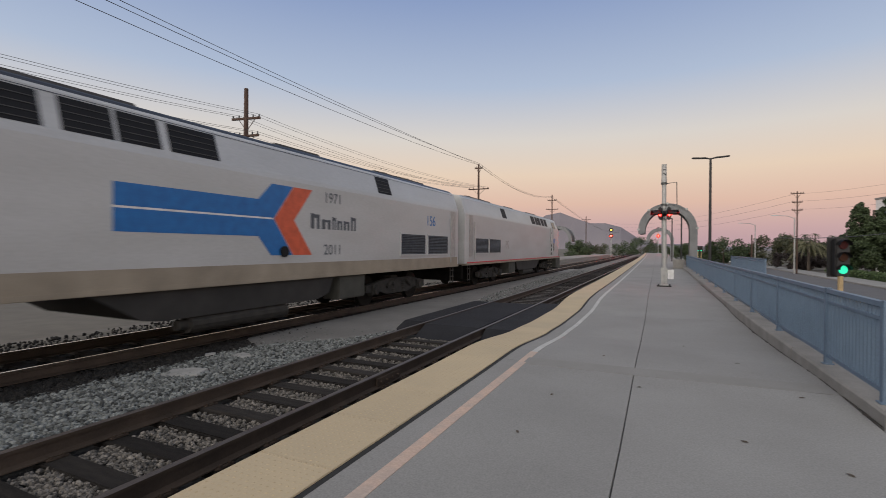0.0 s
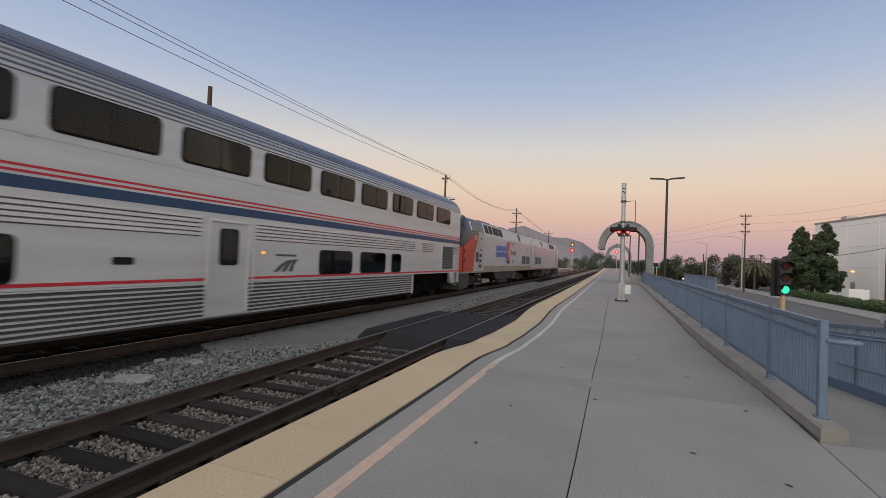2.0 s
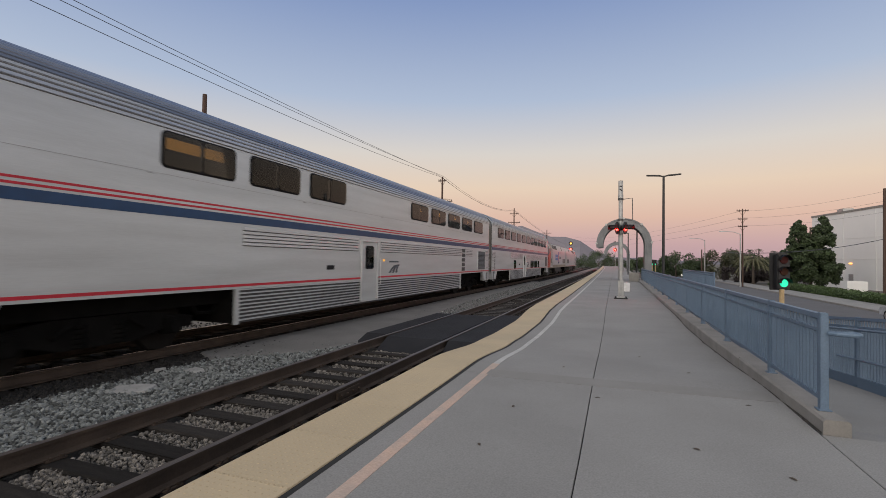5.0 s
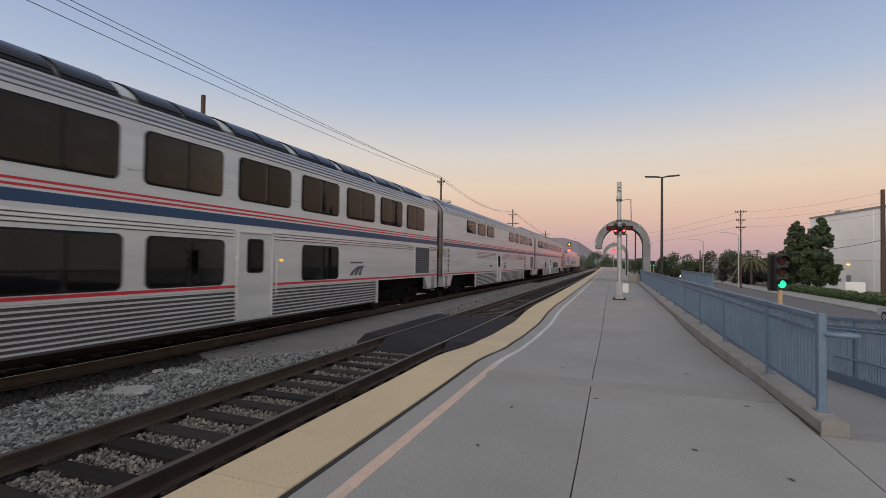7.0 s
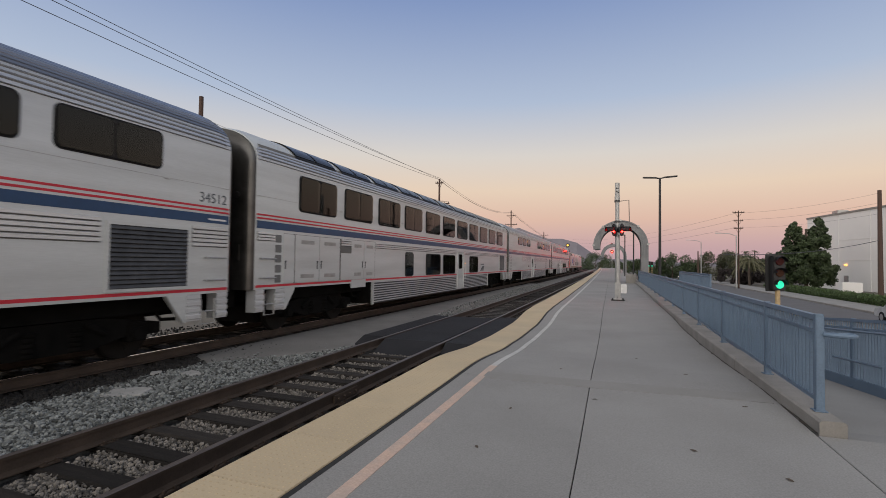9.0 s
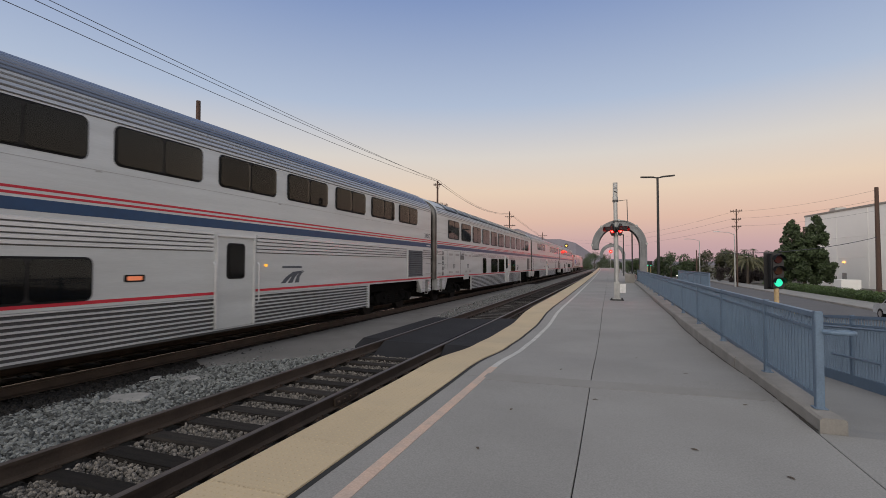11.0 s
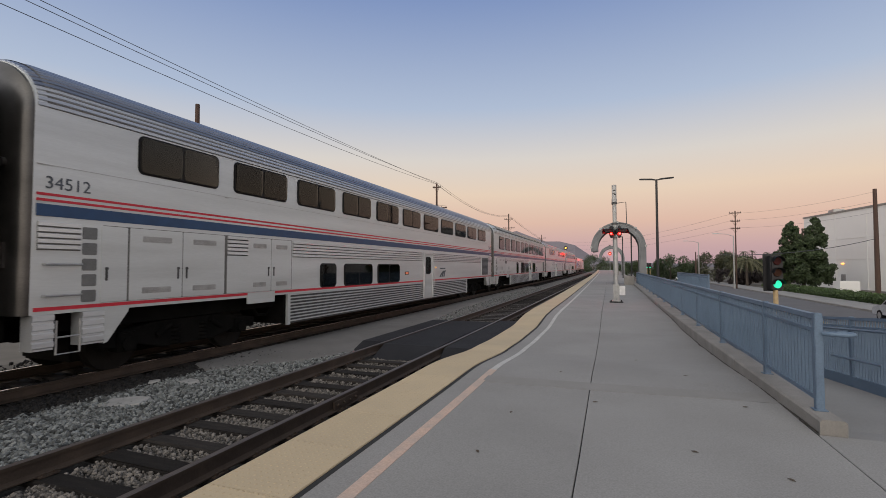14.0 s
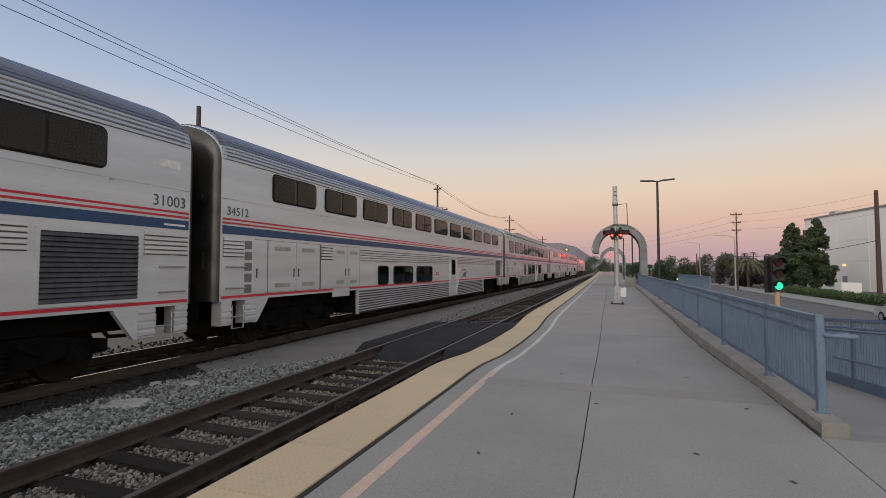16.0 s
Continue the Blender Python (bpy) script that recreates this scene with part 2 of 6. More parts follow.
TIE = mat("weathered sleeper", (0.036, 0.031, 0.027), 0.9, 0, (0.014, 0.0125, 0.012), 3, 0.3, 0.5, 30, (1, 6, 6), vary=0.45, fine=0.2, spec=0.2)
ASPH = mat("crossing asphalt", (0.027, 0.027, 0.030), 0.85, 0, (0.018, 0.018, 0.020), 1.5, 0.3, 0.35, 140, fine=0.12, spec=0.2)
PATH = mat("grey service strip", (0.185, 0.175, 0.165), 0.92, 0, (0.12, 0.115, 0.105), 1.1, 0.2, 0.4, 90, fine=0.16)
FENCE = mat("blue fence paint", (0.125, 0.182, 0.25), 0.5, 0, (0.095, 0.14, 0.20), 3, 0.3)
GALV = mat("galvanised steel", (0.42, 0.42, 0.41), 0.45, 0.5, (0.30, 0.30, 0.29), 6, 0.3)
ARCHM = mat("grey arch steel", (0.19, 0.195, 0.20), 0.5, 0.2, (0.13, 0.135, 0.14), 1.5)
ARCHIN = mat("arch steel, underside shade in colour", (0.06, 0.06, 0.062), 0.6, 0.1, (0.04, 0.04, 0.042), 1.5)
FROND = mat("pale palm fronds", (0.15, 0.14, 0.07), 0.6, 0, (0.09, 0.09, 0.045), 2)
DIRT = mat("dirt and dry litter", (0.055, 0.045, 0.035), 0.95, 0, (0.02, 0.017, 0.014), 9, 0.3, 0.6, 80, fine=0.3)
DARKM = mat("black metal", (0.015, 0.015, 0.016), 0.5)
POLE = mat("creosoted pole", (0.095, 0.055, 0.040), 0.9, 0, (0.055, 0.035, 0.028), 4, 0.3, 0.3, 30, (6, 6, 0.6))
WIRE = mat("wire", (0.05, 0.05, 0.058), 0.6)
ROADM = mat("street asphalt", (0.115, 0.112, 0.115), 0.9, 0, (0.09, 0.088, 0.09), 0.5, 0.2, 0.2, 60)
LAND = mat("dry land", (0.13, 0.115, 0.095), 0.95, 0, (0.07, 0.065, 0.05), 0.05, 0.2, 0.2, 2)
WALLM = mat("pale building wall", (0.78, 0.765, 0.735), 0.85, 0, (0.71, 0.695, 0.665), 0.25, 0.2, fine=0.03)
LEAF = island(mat("leaves", (0.056, 0.082, 0.030), 0.6, 0, (0.035, 0.055, 0.022), 2, 0.2), 0.5, 1.4)
LEAF2 = island(mat("dry leaves", (0.075, 0.075, 0.035), 0.6, 0, (0.045, 0.05, 0.024), 2, 0.2), 0.5, 1.4)
LEAF3 = island(mat("purple leaves", (0.040, 0.028, 0.026), 0.7, 0, (0.025, 0.02, 0.02), 2, 0.2), 0.5, 1.4)
HEDGEM = island(mat("hedge leaves", (0.065, 0.105, 0.030), 0.6, 0, (0.045, 0.075, 0.022), 2, 0.2), 0.6, 1.35)
BARK = mat("bark", (0.09, 0.07, 0.055), 0.9, bump=0.4)
HILL = mat("far hills", (0.20, 0.185, 0.20), 1.0, 0, (0.16, 0.15, 0.17), 0.004, 0.2, spec=0.0)
REDLAMP = lamp_mat("red signal lens", (1.0, 0.0007, 0.0005), 900.0)
FLASHER = lamp_mat("lit red crossing lens", (1.0, 0.004, 0.003), 130.0)
YELLAMP = lamp_mat("yellow signal lens", (1.0, 0.55, 0.08), 2.0)
GREENLAMP = lamp_mat("green signal lens", (0.02, 0.72, 0.40), 0.9)
DIMRED = mat("unlit red lens", (0.05, 0.007, 0.006), 0.6, spec=0.2)
DIMAMB = mat("unlit amber lens", (0.05, 0.017, 0.007), 0.6, spec=0.2)
WALLLAMP = lamp_mat("warm wall lamp", (1.0, 0.42, 0.10), 2.4)
HEADLAMP = lamp_mat("car headlight", (1.0, 0.95, 0.85), 10.0)
CARPAINT = mat("silver white car paint", (0.55, 0.56, 0.57), 0.3, 0.2)
TAN = mat("tan post paint", (0.50, 0.36, 0.19), 0.6)

# ---- ground, platform, tracks ----
def stretch(prof, ys, shift=None):
    """A sheet with the cross-section prof (x, z), swept over the stations ys."""
    bm = bmesh.new()
    loft(bm, [[(x + (shift(y) if shift else 0), y, z) for x, z in prof] for y in ys], closed=False, caps=False)
    return bm


FAR = [-60, -20, 0, 20, 40, 60, 80, 100, 130, 160, 200, 260, 330, 420]
setting("ground", stretch([(-2400, -0.75), (-14, -0.75), (-12.2, -0.52), (-2.9, -0.52), (1.9, -0.6), (4.6, -1.7), (2400, -1.7)], [-400, 0, 40, 120, 400, 1000, 3000]), LAND)
setting("track_bed", stretch([(-12.0, -0.55), (-10.9, -0.47), (-7.6, -0.46), (-6.9, -0.42), (-5.9, -0.43), (-5.2, -0.46), (-2.6, -0.47), (-2.6, -0.56)], FAR, bend), BED)


FARSTONE = mat("far ballast", (0.215, 0.205, 0.19), 0.95, 0, (0.085, 0.08, 0.074), 9, 0.1, 1.0, 26, fine=0.35, spec=0.2)
FARYS = [15.4, 18, 22, 28] + FAR[4:]
setting("far_ballast", stretch([(-7.15, -0.43), (-7.0, -0.405), (-5.25, -0.405), (-5.17, -0.47)], FARYS, bend), FARSTONE)
setting("far_ballast", stretch([(-4.99, -0.47), (-4.95, -0.418), (-3.70, -0.418), (-3.66, -0.47)], FARYS, bend), FARSTONE)
# Oily soil, its colour taken darker for the shade beneath the cars.
OILBED = mat("oily soil, under-train shade in colour", (0.014, 0.0125, 0.011), 0.95, 0, (0.007, 0.0065, 0.006), 3, 0.25, 0.8, 55, fine=0.3, spec=0.1)
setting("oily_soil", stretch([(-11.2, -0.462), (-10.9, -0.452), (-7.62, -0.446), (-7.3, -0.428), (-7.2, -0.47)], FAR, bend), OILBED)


def up(y, x=-2.0):
    """The platform dips to the rails beside the crossing, most on the track side."""
    k = ((-99, 0), (5.6, 0.004), (6.9, 0.012), (9.6, -0.125), (11.0, -0.158), (13.1, -0.152), (16.0, 0.012), (17.4, 0.04), (24, 0.02), (999, 0.02))
    for (a, p), (b, q) in zip(k[:-1], k[1:]):
        if a <= y < b:
            u = (y - a) / (b - a)
            return (p + (q - p) * u * u * (3 - 2 * u)) * (1 - 0.14 * max(x + 2.0, 0.0))


def lat(x, y):
    return x + bend(y) * 0.9 - 0.009 * max(y - 18.0, 0.0)


PY = [-8, -4, 0, 2, 4, 5] + [5.5 + 0.25 * k for k in range(51)] + [19, 20, 22, 24, 28, 34, 40, 50, 60, 75, 90, 110, 140, 180, 240, 330]


def strip(name, x0, x1, z0, z1, m, ys=PY, parent=None):
    bm = bmesh.new()
    loft(bm, [[(lat(x, y), y, z + up(y, x)) for x, z in ((x0, z0), (x1, z0), (x1, z1), (x0, z1))] for y in ys])
    return part(name, bm, m, parent) if parent else setting(name, bm, m)


platform = strip("platform", -2.70, 1.95, -0.62, -0.030, JOINT)
strip("tactile_bed", -2.74, -2.07, -0.30, -0.010, CONC2)
strip("platform_joint", -2.078, -2.016, -0.10, -0.004, JOINT)


def slab(name, xa, xb, y0, y1, z1, m, parent, gap=0.0045, n=4):
    """One slab between two running lines, with eased edges."""
    bm = bmesh.new()
    ys = [y0 + gap + (y1 - y0 - 2 * gap) * i / n for i in range(n + 1)]
    e = 0.004
    for_ring = lambda y, a, b: [(x, y, z1 + dz + up(y, x)) for x, dz in ((a, -0.05), (b, -0.05), (b, -e), (b - e, 0), (a + e, 0), (a, -e))]
    loft(bm, [for_ring(y, xa(y) + gap, xb(y) - gap) for y in ys])
    return part(name, bm, m, parent)


def mid(y):
    return -0.285 - 0.0078 * max(y - 4, 0)


cuts = [-8, -2.6, 0.2, 6.38, 12.6, 18.8, 25, 31.2, 37.4, 43.6, 50, 56, 62, 70, 80, 95, 115, 140, 180, 240, 320]
for a, b in zip(cuts[:-1], cuts[1:]):
    slab("paving_slab", lambda y: lat(-2.018, y), mid, a, b, 0.0, CONC, platform, n=25 if b < 30 else 3)
    slab("paving_slab", mid, lambda y: 1.76, a, b, 0.0, CONC, platform, n=25 if b < 30 else 3)
    slab("paving_slab", lambda y: 1.76, lambda y: 5.2 if y < 5.3 else 1.99, a, b, 0.0, CONC, platform, n=2) if b < 5 else None
slab("paving_slab", lambda y: 1.76, lambda y: 5.2, 0.2, 5.34, 0.0, CONC, platform)
y = -1.0 - 0.914 * 7
while y < 44:
    slab("tactile_tile", lambda y: lat(-2.745, y), lambda y: lat(-2.065, y), y, y + 0.914, 0.012, YELLOW, platform, 0.003, 4)
    y += 0.914
strip("tactile_strip", -2.745, -2.065, -0.05, 0.012, YELLOW, [y, 50, 60, 75, 90, 110, 140, 180, 240, 330])
# rows of small domes on the nearest tiles
DOME = island(mat("yellow domes", (0.50, 0.388, 0.232), 0.8, 0, (0.43, 0.34, 0.22)), 0.92, 1.03)
vs, fs = [], []
for iy in range(int(8.5 / 0.06)):
    for ix in range(11):
        cy, cx = 0.9 + iy * 0.06, -2.70 + ix * 0.058
        cx = lat(cx, cy)
        k = len(vs)
        vs += [(cx + 0.013 * math.cos(i * math.pi / 3), cy + 0.013 * math.sin(i * math.pi / 3), 0.0115 + up(cy, cx)) for i in range(6)]
        vs += [(cx + 0.007 * math.cos(i * math.pi / 3), cy + 0.007 * math.sin(i * math.pi / 3), 0.0140 + up(cy, cx)) for i in range(6)]
        fs += [(k + i, k + (i + 1) % 6, k + 6 + (i + 1) % 6, k + 6 + i) for i in range(6)] + [tuple(range(k + 6, k + 12))]
me = bpy.data.meshes.new("tactile_domes")
me.from_pydata(vs, [], fs)
me.materials.append(DOME)
ob = tagged(new("tactile_domes", me), kind="stuff")
ob.parent = platform
strip("safety_line", -1.775, -1.665, -0.002, 0.004, PEACH, [-8, -4, 0, 2, 4, 5, 6, 7])
strip("safety_line", -1.765, -1.675, -0.002, 0.004, LINEW, [y for y in PY if 7 <= y <= 240])
# darker band of old patching across the slabs
bm = bmesh.new()
loft(bm, [[(x, y, up(y, x) + dz) for y, dz in ((c - 0.19, 0.0), (c + 0.19, 0.0), (c + 0.19, 0.003), (c, 0.003), (c - 0.19, 0.003))] for x, c in ((-1.70, 6.42), (-0.33, 6.46), (-0.2, 6.46), (1.70, 6.58))])
setting("patched_band", bm, mat("patched concrete", (0.205, 0.195, 0.182), 0.9, 0, (0.235, 0.226, 0.214), 3, 0.1, fine=0.06))

# rails
def rail(name, x):
    """Flat-bottomed rail, its worn head a part."""
    foot = [(-0.07, -0.178), (0.07, -0.178), (0.07, -0.165), (0.010, -0.145), (0.010, -0.045), (0.036, -0.036), (0.037, -0.006), (-0.037, -0.006), (-0.036, -0.036), (-0.010, -0.045), (-0.010, -0.145), (-0.07, -0.165)]
    bm = bmesh.new()
    loft(bm, [[(x + a + bend(y), y, ZR + b) for a, b in foot] for y in FAR])
    ob = setting(name, bm, RAILM)
    bm = bmesh.new()
    w = 0.034
    loft(bm, [[(x - w + bend(y), y, ZR - 0.0058), (x + w + bend(y), y, ZR - 0.0058), (x + 0.022 + bend(y), y, ZR), (x - 0.022 + bend(y), y, ZR)] for y in FAR])
    part("rail_head", bm, SHINE if x < -6 else RUST_HEAD, ob)
    return ob


RUST_HEAD = mat("dull rail head", (0.15, 0.125, 0.11), 0.42, 0.6, (0.11, 0.09, 0.08), 4)
for x in (T1 - 0.755, T1 + 0.755, T2 - 0.755, T2 + 0.755):
    rail("rail", x)

# sleepers
tie_holder = {}
for tx, name in ((T1, "track_near"), (T2, "track_far")):
    tie_holder[tx] = tagged(new(name), kind="structure")
tie_mesh = []
for k in range(4):
    bm = box(bmesh.new(), -1.3, 1.3, -0.115, 0.115, -0.17, 0, 0.012)
    for v in bm.verts:
        v.co += Vector((rng.uniform(-.02, .02), rng.uniform(-.012, .012), rng.uniform(-.006, .004)))
    tie_mesh.append(mesh("sleeper", bm, TIE))
bm = bmesh.new()
box(bm, -0.10, 0.10, -0.09, 0.09, 0, 0.018, 0.004)
for sx in (-0.085, 0.085):
    for sy in (-0.05, 0.05):
        box(bm, sx - 0.014, sx + 0.014, sy - 0.014, sy + 0.014, 0.018, 0.045, 0.004)
chair = mesh("tie_plate", bm, RAILM)
for tx in (T1, T2):
    y = 0.35 - 0.53 * 15
    while y < (62 if tx == T1 else 34):
        if not (tx == T1 and 9.0 < y < 15.3):
            ob = new("sleeper", rng.choice(tie_mesh))
            ob.parent = tie_holder[tx]
            ob.matrix_basis = pose(tx + bend(y) + rng.uniform(-.04, .04), y, ZR - 0.19 + rng.uniform(-.008, .004), 0, rng.uniform(-.4, .4), rng.uniform(-1.2, 1.2))
            if tx == T1 and y < 22:
                for s in (-0.755, 0.755):
                    ob = new("tie_plate", chair)
                    ob.parent = tie_holder[tx]
                    ob.matrix_basis = pose(tx + s, y, ZR - 0.1915)
        y += 0.53 + rng.uniform(-.02, .02)
# far sleepers joined
bm = bmesh.new()
for tx, y0 in ((T1, 62), (T2, 34)):
    y = y0
    while y < 130:
        box(bm, tx - 1.3 + bend(y), tx + 1.3 + bend(y), y - 0.115, y + 0.115, -0.5, ZR - 0.19)
        y += 0.53
ob = part("sleepers_far", bm, TIE, tie_holder[T1])
tagged(ob, kind="stuff")
# joint bars bolted to the near rail
bm = bmesh.new()
for x in (T1 + 0.79,):
    box(bm, x - 0.012, x + 0.02, 5.5, 6.1, ZR - 0.15, ZR - 0.045, 0.005)
    for i in range(4):
        tube(bm, (x + 0.02, 5.58 + i * 0.15, ZR - 0.10), (x + 0.045, 5.58 + i * 0.15, ZR - 0.10), 0.018, seg=6)
tagged(new("joint_bar", mesh("joint_bar", bm, RAILM)), "rusty bolted joint bar on the web of the rail", "joint bar")


# crushed stone, joined
def gravel(name, spots, base, m):
    """Worn angular stones, one island each."""
    g = (1 + 5 ** 0.5) / 2
    o = np.array([(-1, g, 0), (1, g, 0), (-1, -g, 0), (1, -g, 0), (0, -1, g), (0, 1, g), (0, -1, -g), (0, 1, -g), (g, 0, -1), (g, 0, 1), (-g, 0, -1), (-g, 0, 1)]) / 1.9
    faces = np.array([(0, 11, 5), (0, 5, 1), (0, 1, 7), (0, 7, 10), (0, 10, 11), (1, 5, 9), (5, 11, 4), (11, 10, 2), (10, 7, 6), (7, 1, 8), (3, 9, 4), (3, 4, 2), (3, 2, 6), (3, 6, 8), (3, 8, 9), (4, 9, 5), (2, 4, 11), (6, 2, 10), (8, 6, 7), (9, 8, 1)])
    q = np.random.RandomState(3)
    c = np.array(spots)
    n = len(c)
    p = o[None] * (base * q.uniform(0.6, 1.5, (n, 1, 1)) * q.uniform(0.62, 1.25, (n, 1, 3))) * q.uniform(0.82, 1.12, (n, 12, 1))
    a, b = q.uniform(0, 6.28, n), q.uniform(-0.8, 0.8, n)
    x, y, z = p[..., 0], p[..., 1], p[..., 2]
    y, z = y * np.cos(b)[:, None] - z * np.sin(b)[:, None], y * np.sin(b)[:, None] + z * np.cos(b)[:, None]
    x, y = x * np.cos(a)[:, None] - y * np.sin(a)[:, None], x * np.sin(a)[:, None] + y * np.cos(a)[:, None]
    vs = (np.stack((x, y, z), -1) + c[:, None]).reshape(-1, 3)
    fs = (faces[None] + 12 * np.arange(n)[:, None, None]).reshape(-1, 3)
    me = bpy.data.meshes.new(name)
    me.from_pydata(vs.tolist(), [], fs.tolist())
    me.materials.append(m)
    me.update()
    return tagged(new(name, me), kind="stuff")


r = np.random.RandomState(5)
spots = []


def sow(n, x0, x1, y0, y1, z, dz=0.015, power=1.6):
    for _ in range(n):
        y = y0 + (y1 - y0) * r.uniform() ** power
        spots.append((r.uniform(x0, x1) + bend(y), y, z + r.uniform(-dz, dz)))


sow(16500, -7.35, -5.2, 1.6, 9.5, -0.405)          # between the tracks, near
sow(5000, -7.2, -6.2, 1.8, 8.0, -0.39)
sow(3500, -7.4, -5.15, 15.0, 45, -0.40)
sow(3000, -7.35, -5.2, -7.5, 1.6, -0.405, power=1.0)
gravel("ballast_stones", spots, 0.025, STONE)
spots = []
sow(13000, -4.98, -3.66, 1.4, 9.2, -0.437, 0.016)         # between the near rails
sow(3600, -3.5, -2.75, 1.2, 9.4, -0.45)
sow(3000, -4.98, -3.66, 15.3, 40, -0.43)
sow(1200, -3.5, -2.75, 15.3, 34, -0.42)
sow(2200, -4.98, -3.66, -7.5, 1.4, -0.437, 0.016, 1.0)
gravel("soiled_stones", spots, 0.0185, BROWN)
# oily stones, with the train's shade added to their colour
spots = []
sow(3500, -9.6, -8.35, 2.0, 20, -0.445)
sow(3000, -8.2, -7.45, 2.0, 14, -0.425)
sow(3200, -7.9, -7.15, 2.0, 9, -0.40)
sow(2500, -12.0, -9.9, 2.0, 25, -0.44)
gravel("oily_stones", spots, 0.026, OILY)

# asphalt crossing: three panels flush with the rails, their ends sloped off
def panel(name, x0, x1, y0, y1, lip, m, parent=None, z=ZR - 0.006, ragged=0.0):
    bm = bmesh.new()
    top = [(x0, y0), (x1, y0), (x1, y1), (x0, y1)]
    low = [(x0 - ragged, y0 - lip), (x1, y0 - lip), (x1, y1 + lip), (x0 - ragged, y1 + lip)]
    a = [bm.verts.new((x, y, z)) for x, y in top]
    b = [bm.verts.new((x, y, -0.50)) for x, y in low]
    bm.faces.new(a)
    for i in range(4):
        bm.faces.new((b[i], b[(i + 1) % 4], a[(i + 1) % 4], a[i]))
    return part(name, bm, m, parent) if parent else setting(name, bm, m)


crossing = panel("track_crossing", T1 - 1.36, T1 - 0.82, 10.1, 14.8, 0.55, ASPH, ragged=0.12)
panel("crossing_panel", T1 - 0.665, T1 + 0.665, 9.85, 14.75, 0.75, ASPH, crossing)
panel("crossing_panel", T1 + 0.82, T1 + 1.58, 9.85, 15.2, 0.55, ASPH, crossing)
bm = bmesh.new()
edge = [(-7.9, 7.3), (-7.2, 6.9), (-6.7, 7.6), (-6.15, 8.3), (-5.85, 9.0), (-5.74, 10), (-5.74, 13.5), (-6.2, 15.4), (-6.7, 20), (-7.0, 28), (-7.2, 46), (-7.9, 46)]
a = [bm.verts.new((x, y, -0.365)) for x, y in edge]
b = [bm.verts.new((x * 1.0 + 0.15 * (1 if i else 0), y - 0.2, -0.47)) for i, (x, y) in enumerate(edge)]
bm.faces.new(a)
for i in range(len(a)):
    bm.faces.new((b[i], b[(i + 1) % len(a)], a[(i + 1) % len(a)], a[i]))
setting("service_strip", bm, PATH)
# flat pale stones lying on the ballast
SLABSTONE = mat("pale stone", (0.34, 0.335, 0.32), 0.9, 0, (0.25, 0.245, 0.235), 6, 0.2, 0.3, 60)
for (x, y, sx, sy, rot) in ((-6.62, 4.88, 0.30, 0.19, 28), (-6.75, 6.1, 0.20, 0.12, -15), (-7.30, 5.9, 0.09, 0.07, 50)):
    bm = bmesh.new()
    pts = [(sx * a * rng.uniform(.9, 1.08), sy * b * rng.uniform(.9, 1.08)) for a, b in ((-1, -0.8), (0.1, -1), (0.95, -0.85), (1, 0.6), (0.4, 1), (-0.85, 0.9))]
    loft(bm, [[(p[0], p[1], 0) for p in pts], [(p[0] * .98, p[1] * .98, 0.035) for p in pts], [(p[0] * .93, p[1] * .93, 0.045) for p in pts]])
    ob = new("flat_stone", mesh("flat_stone", bm, SLABSTONE))
    ob.matrix_basis = pose(x, y, -0.40, 4, -3, rot)
    tagged(ob, "pale flat slab of stone lying on the ballast", "stone", "loose slabs")
# dry leaves blown onto the platform
for (x, y, rot) in ((-0.22, 5.75, 20), (-1.05, 5.05, 80), (0.62, 4.5, -30), (0.95, 7.6, 10), (-0.75, 7.2, 60), (1.2, 4.15, 130), (-1.1, 3.9, -60), (0.35, 8.9, 45), (1.35, 6.1, 15)):
    bm = bmesh.new()
    pts = [(-0.03, 0, 0.002), (-0.012, 0.012, 0.006), (0.012, 0.012, 0.008), (0.034, 0, 0.003), (0.012, -0.012, 0.007), (-0.012, -0.012, 0.006)]
    loft(bm, [pts, [(a, b, c + 0.0015) for a, b, c in pts]])
    ob = new("dry_leaf", mesh("dry_leaf", bm, mat("dry leaf", (0.09, 0.065, 0.045), 0.9)))
    ob.matrix_basis = pose(x, y, up(y, x) + 0.001, 0, 0, rot)
    tagged(ob, "small brown dry leaf lying on the concrete", "leaf", "blown leaves")

# ---- the train: two locomotives and five double-deck cars ----
HALF, BODY, PITCH = 1.55, 25.90, 26.64
RAD = 0.457


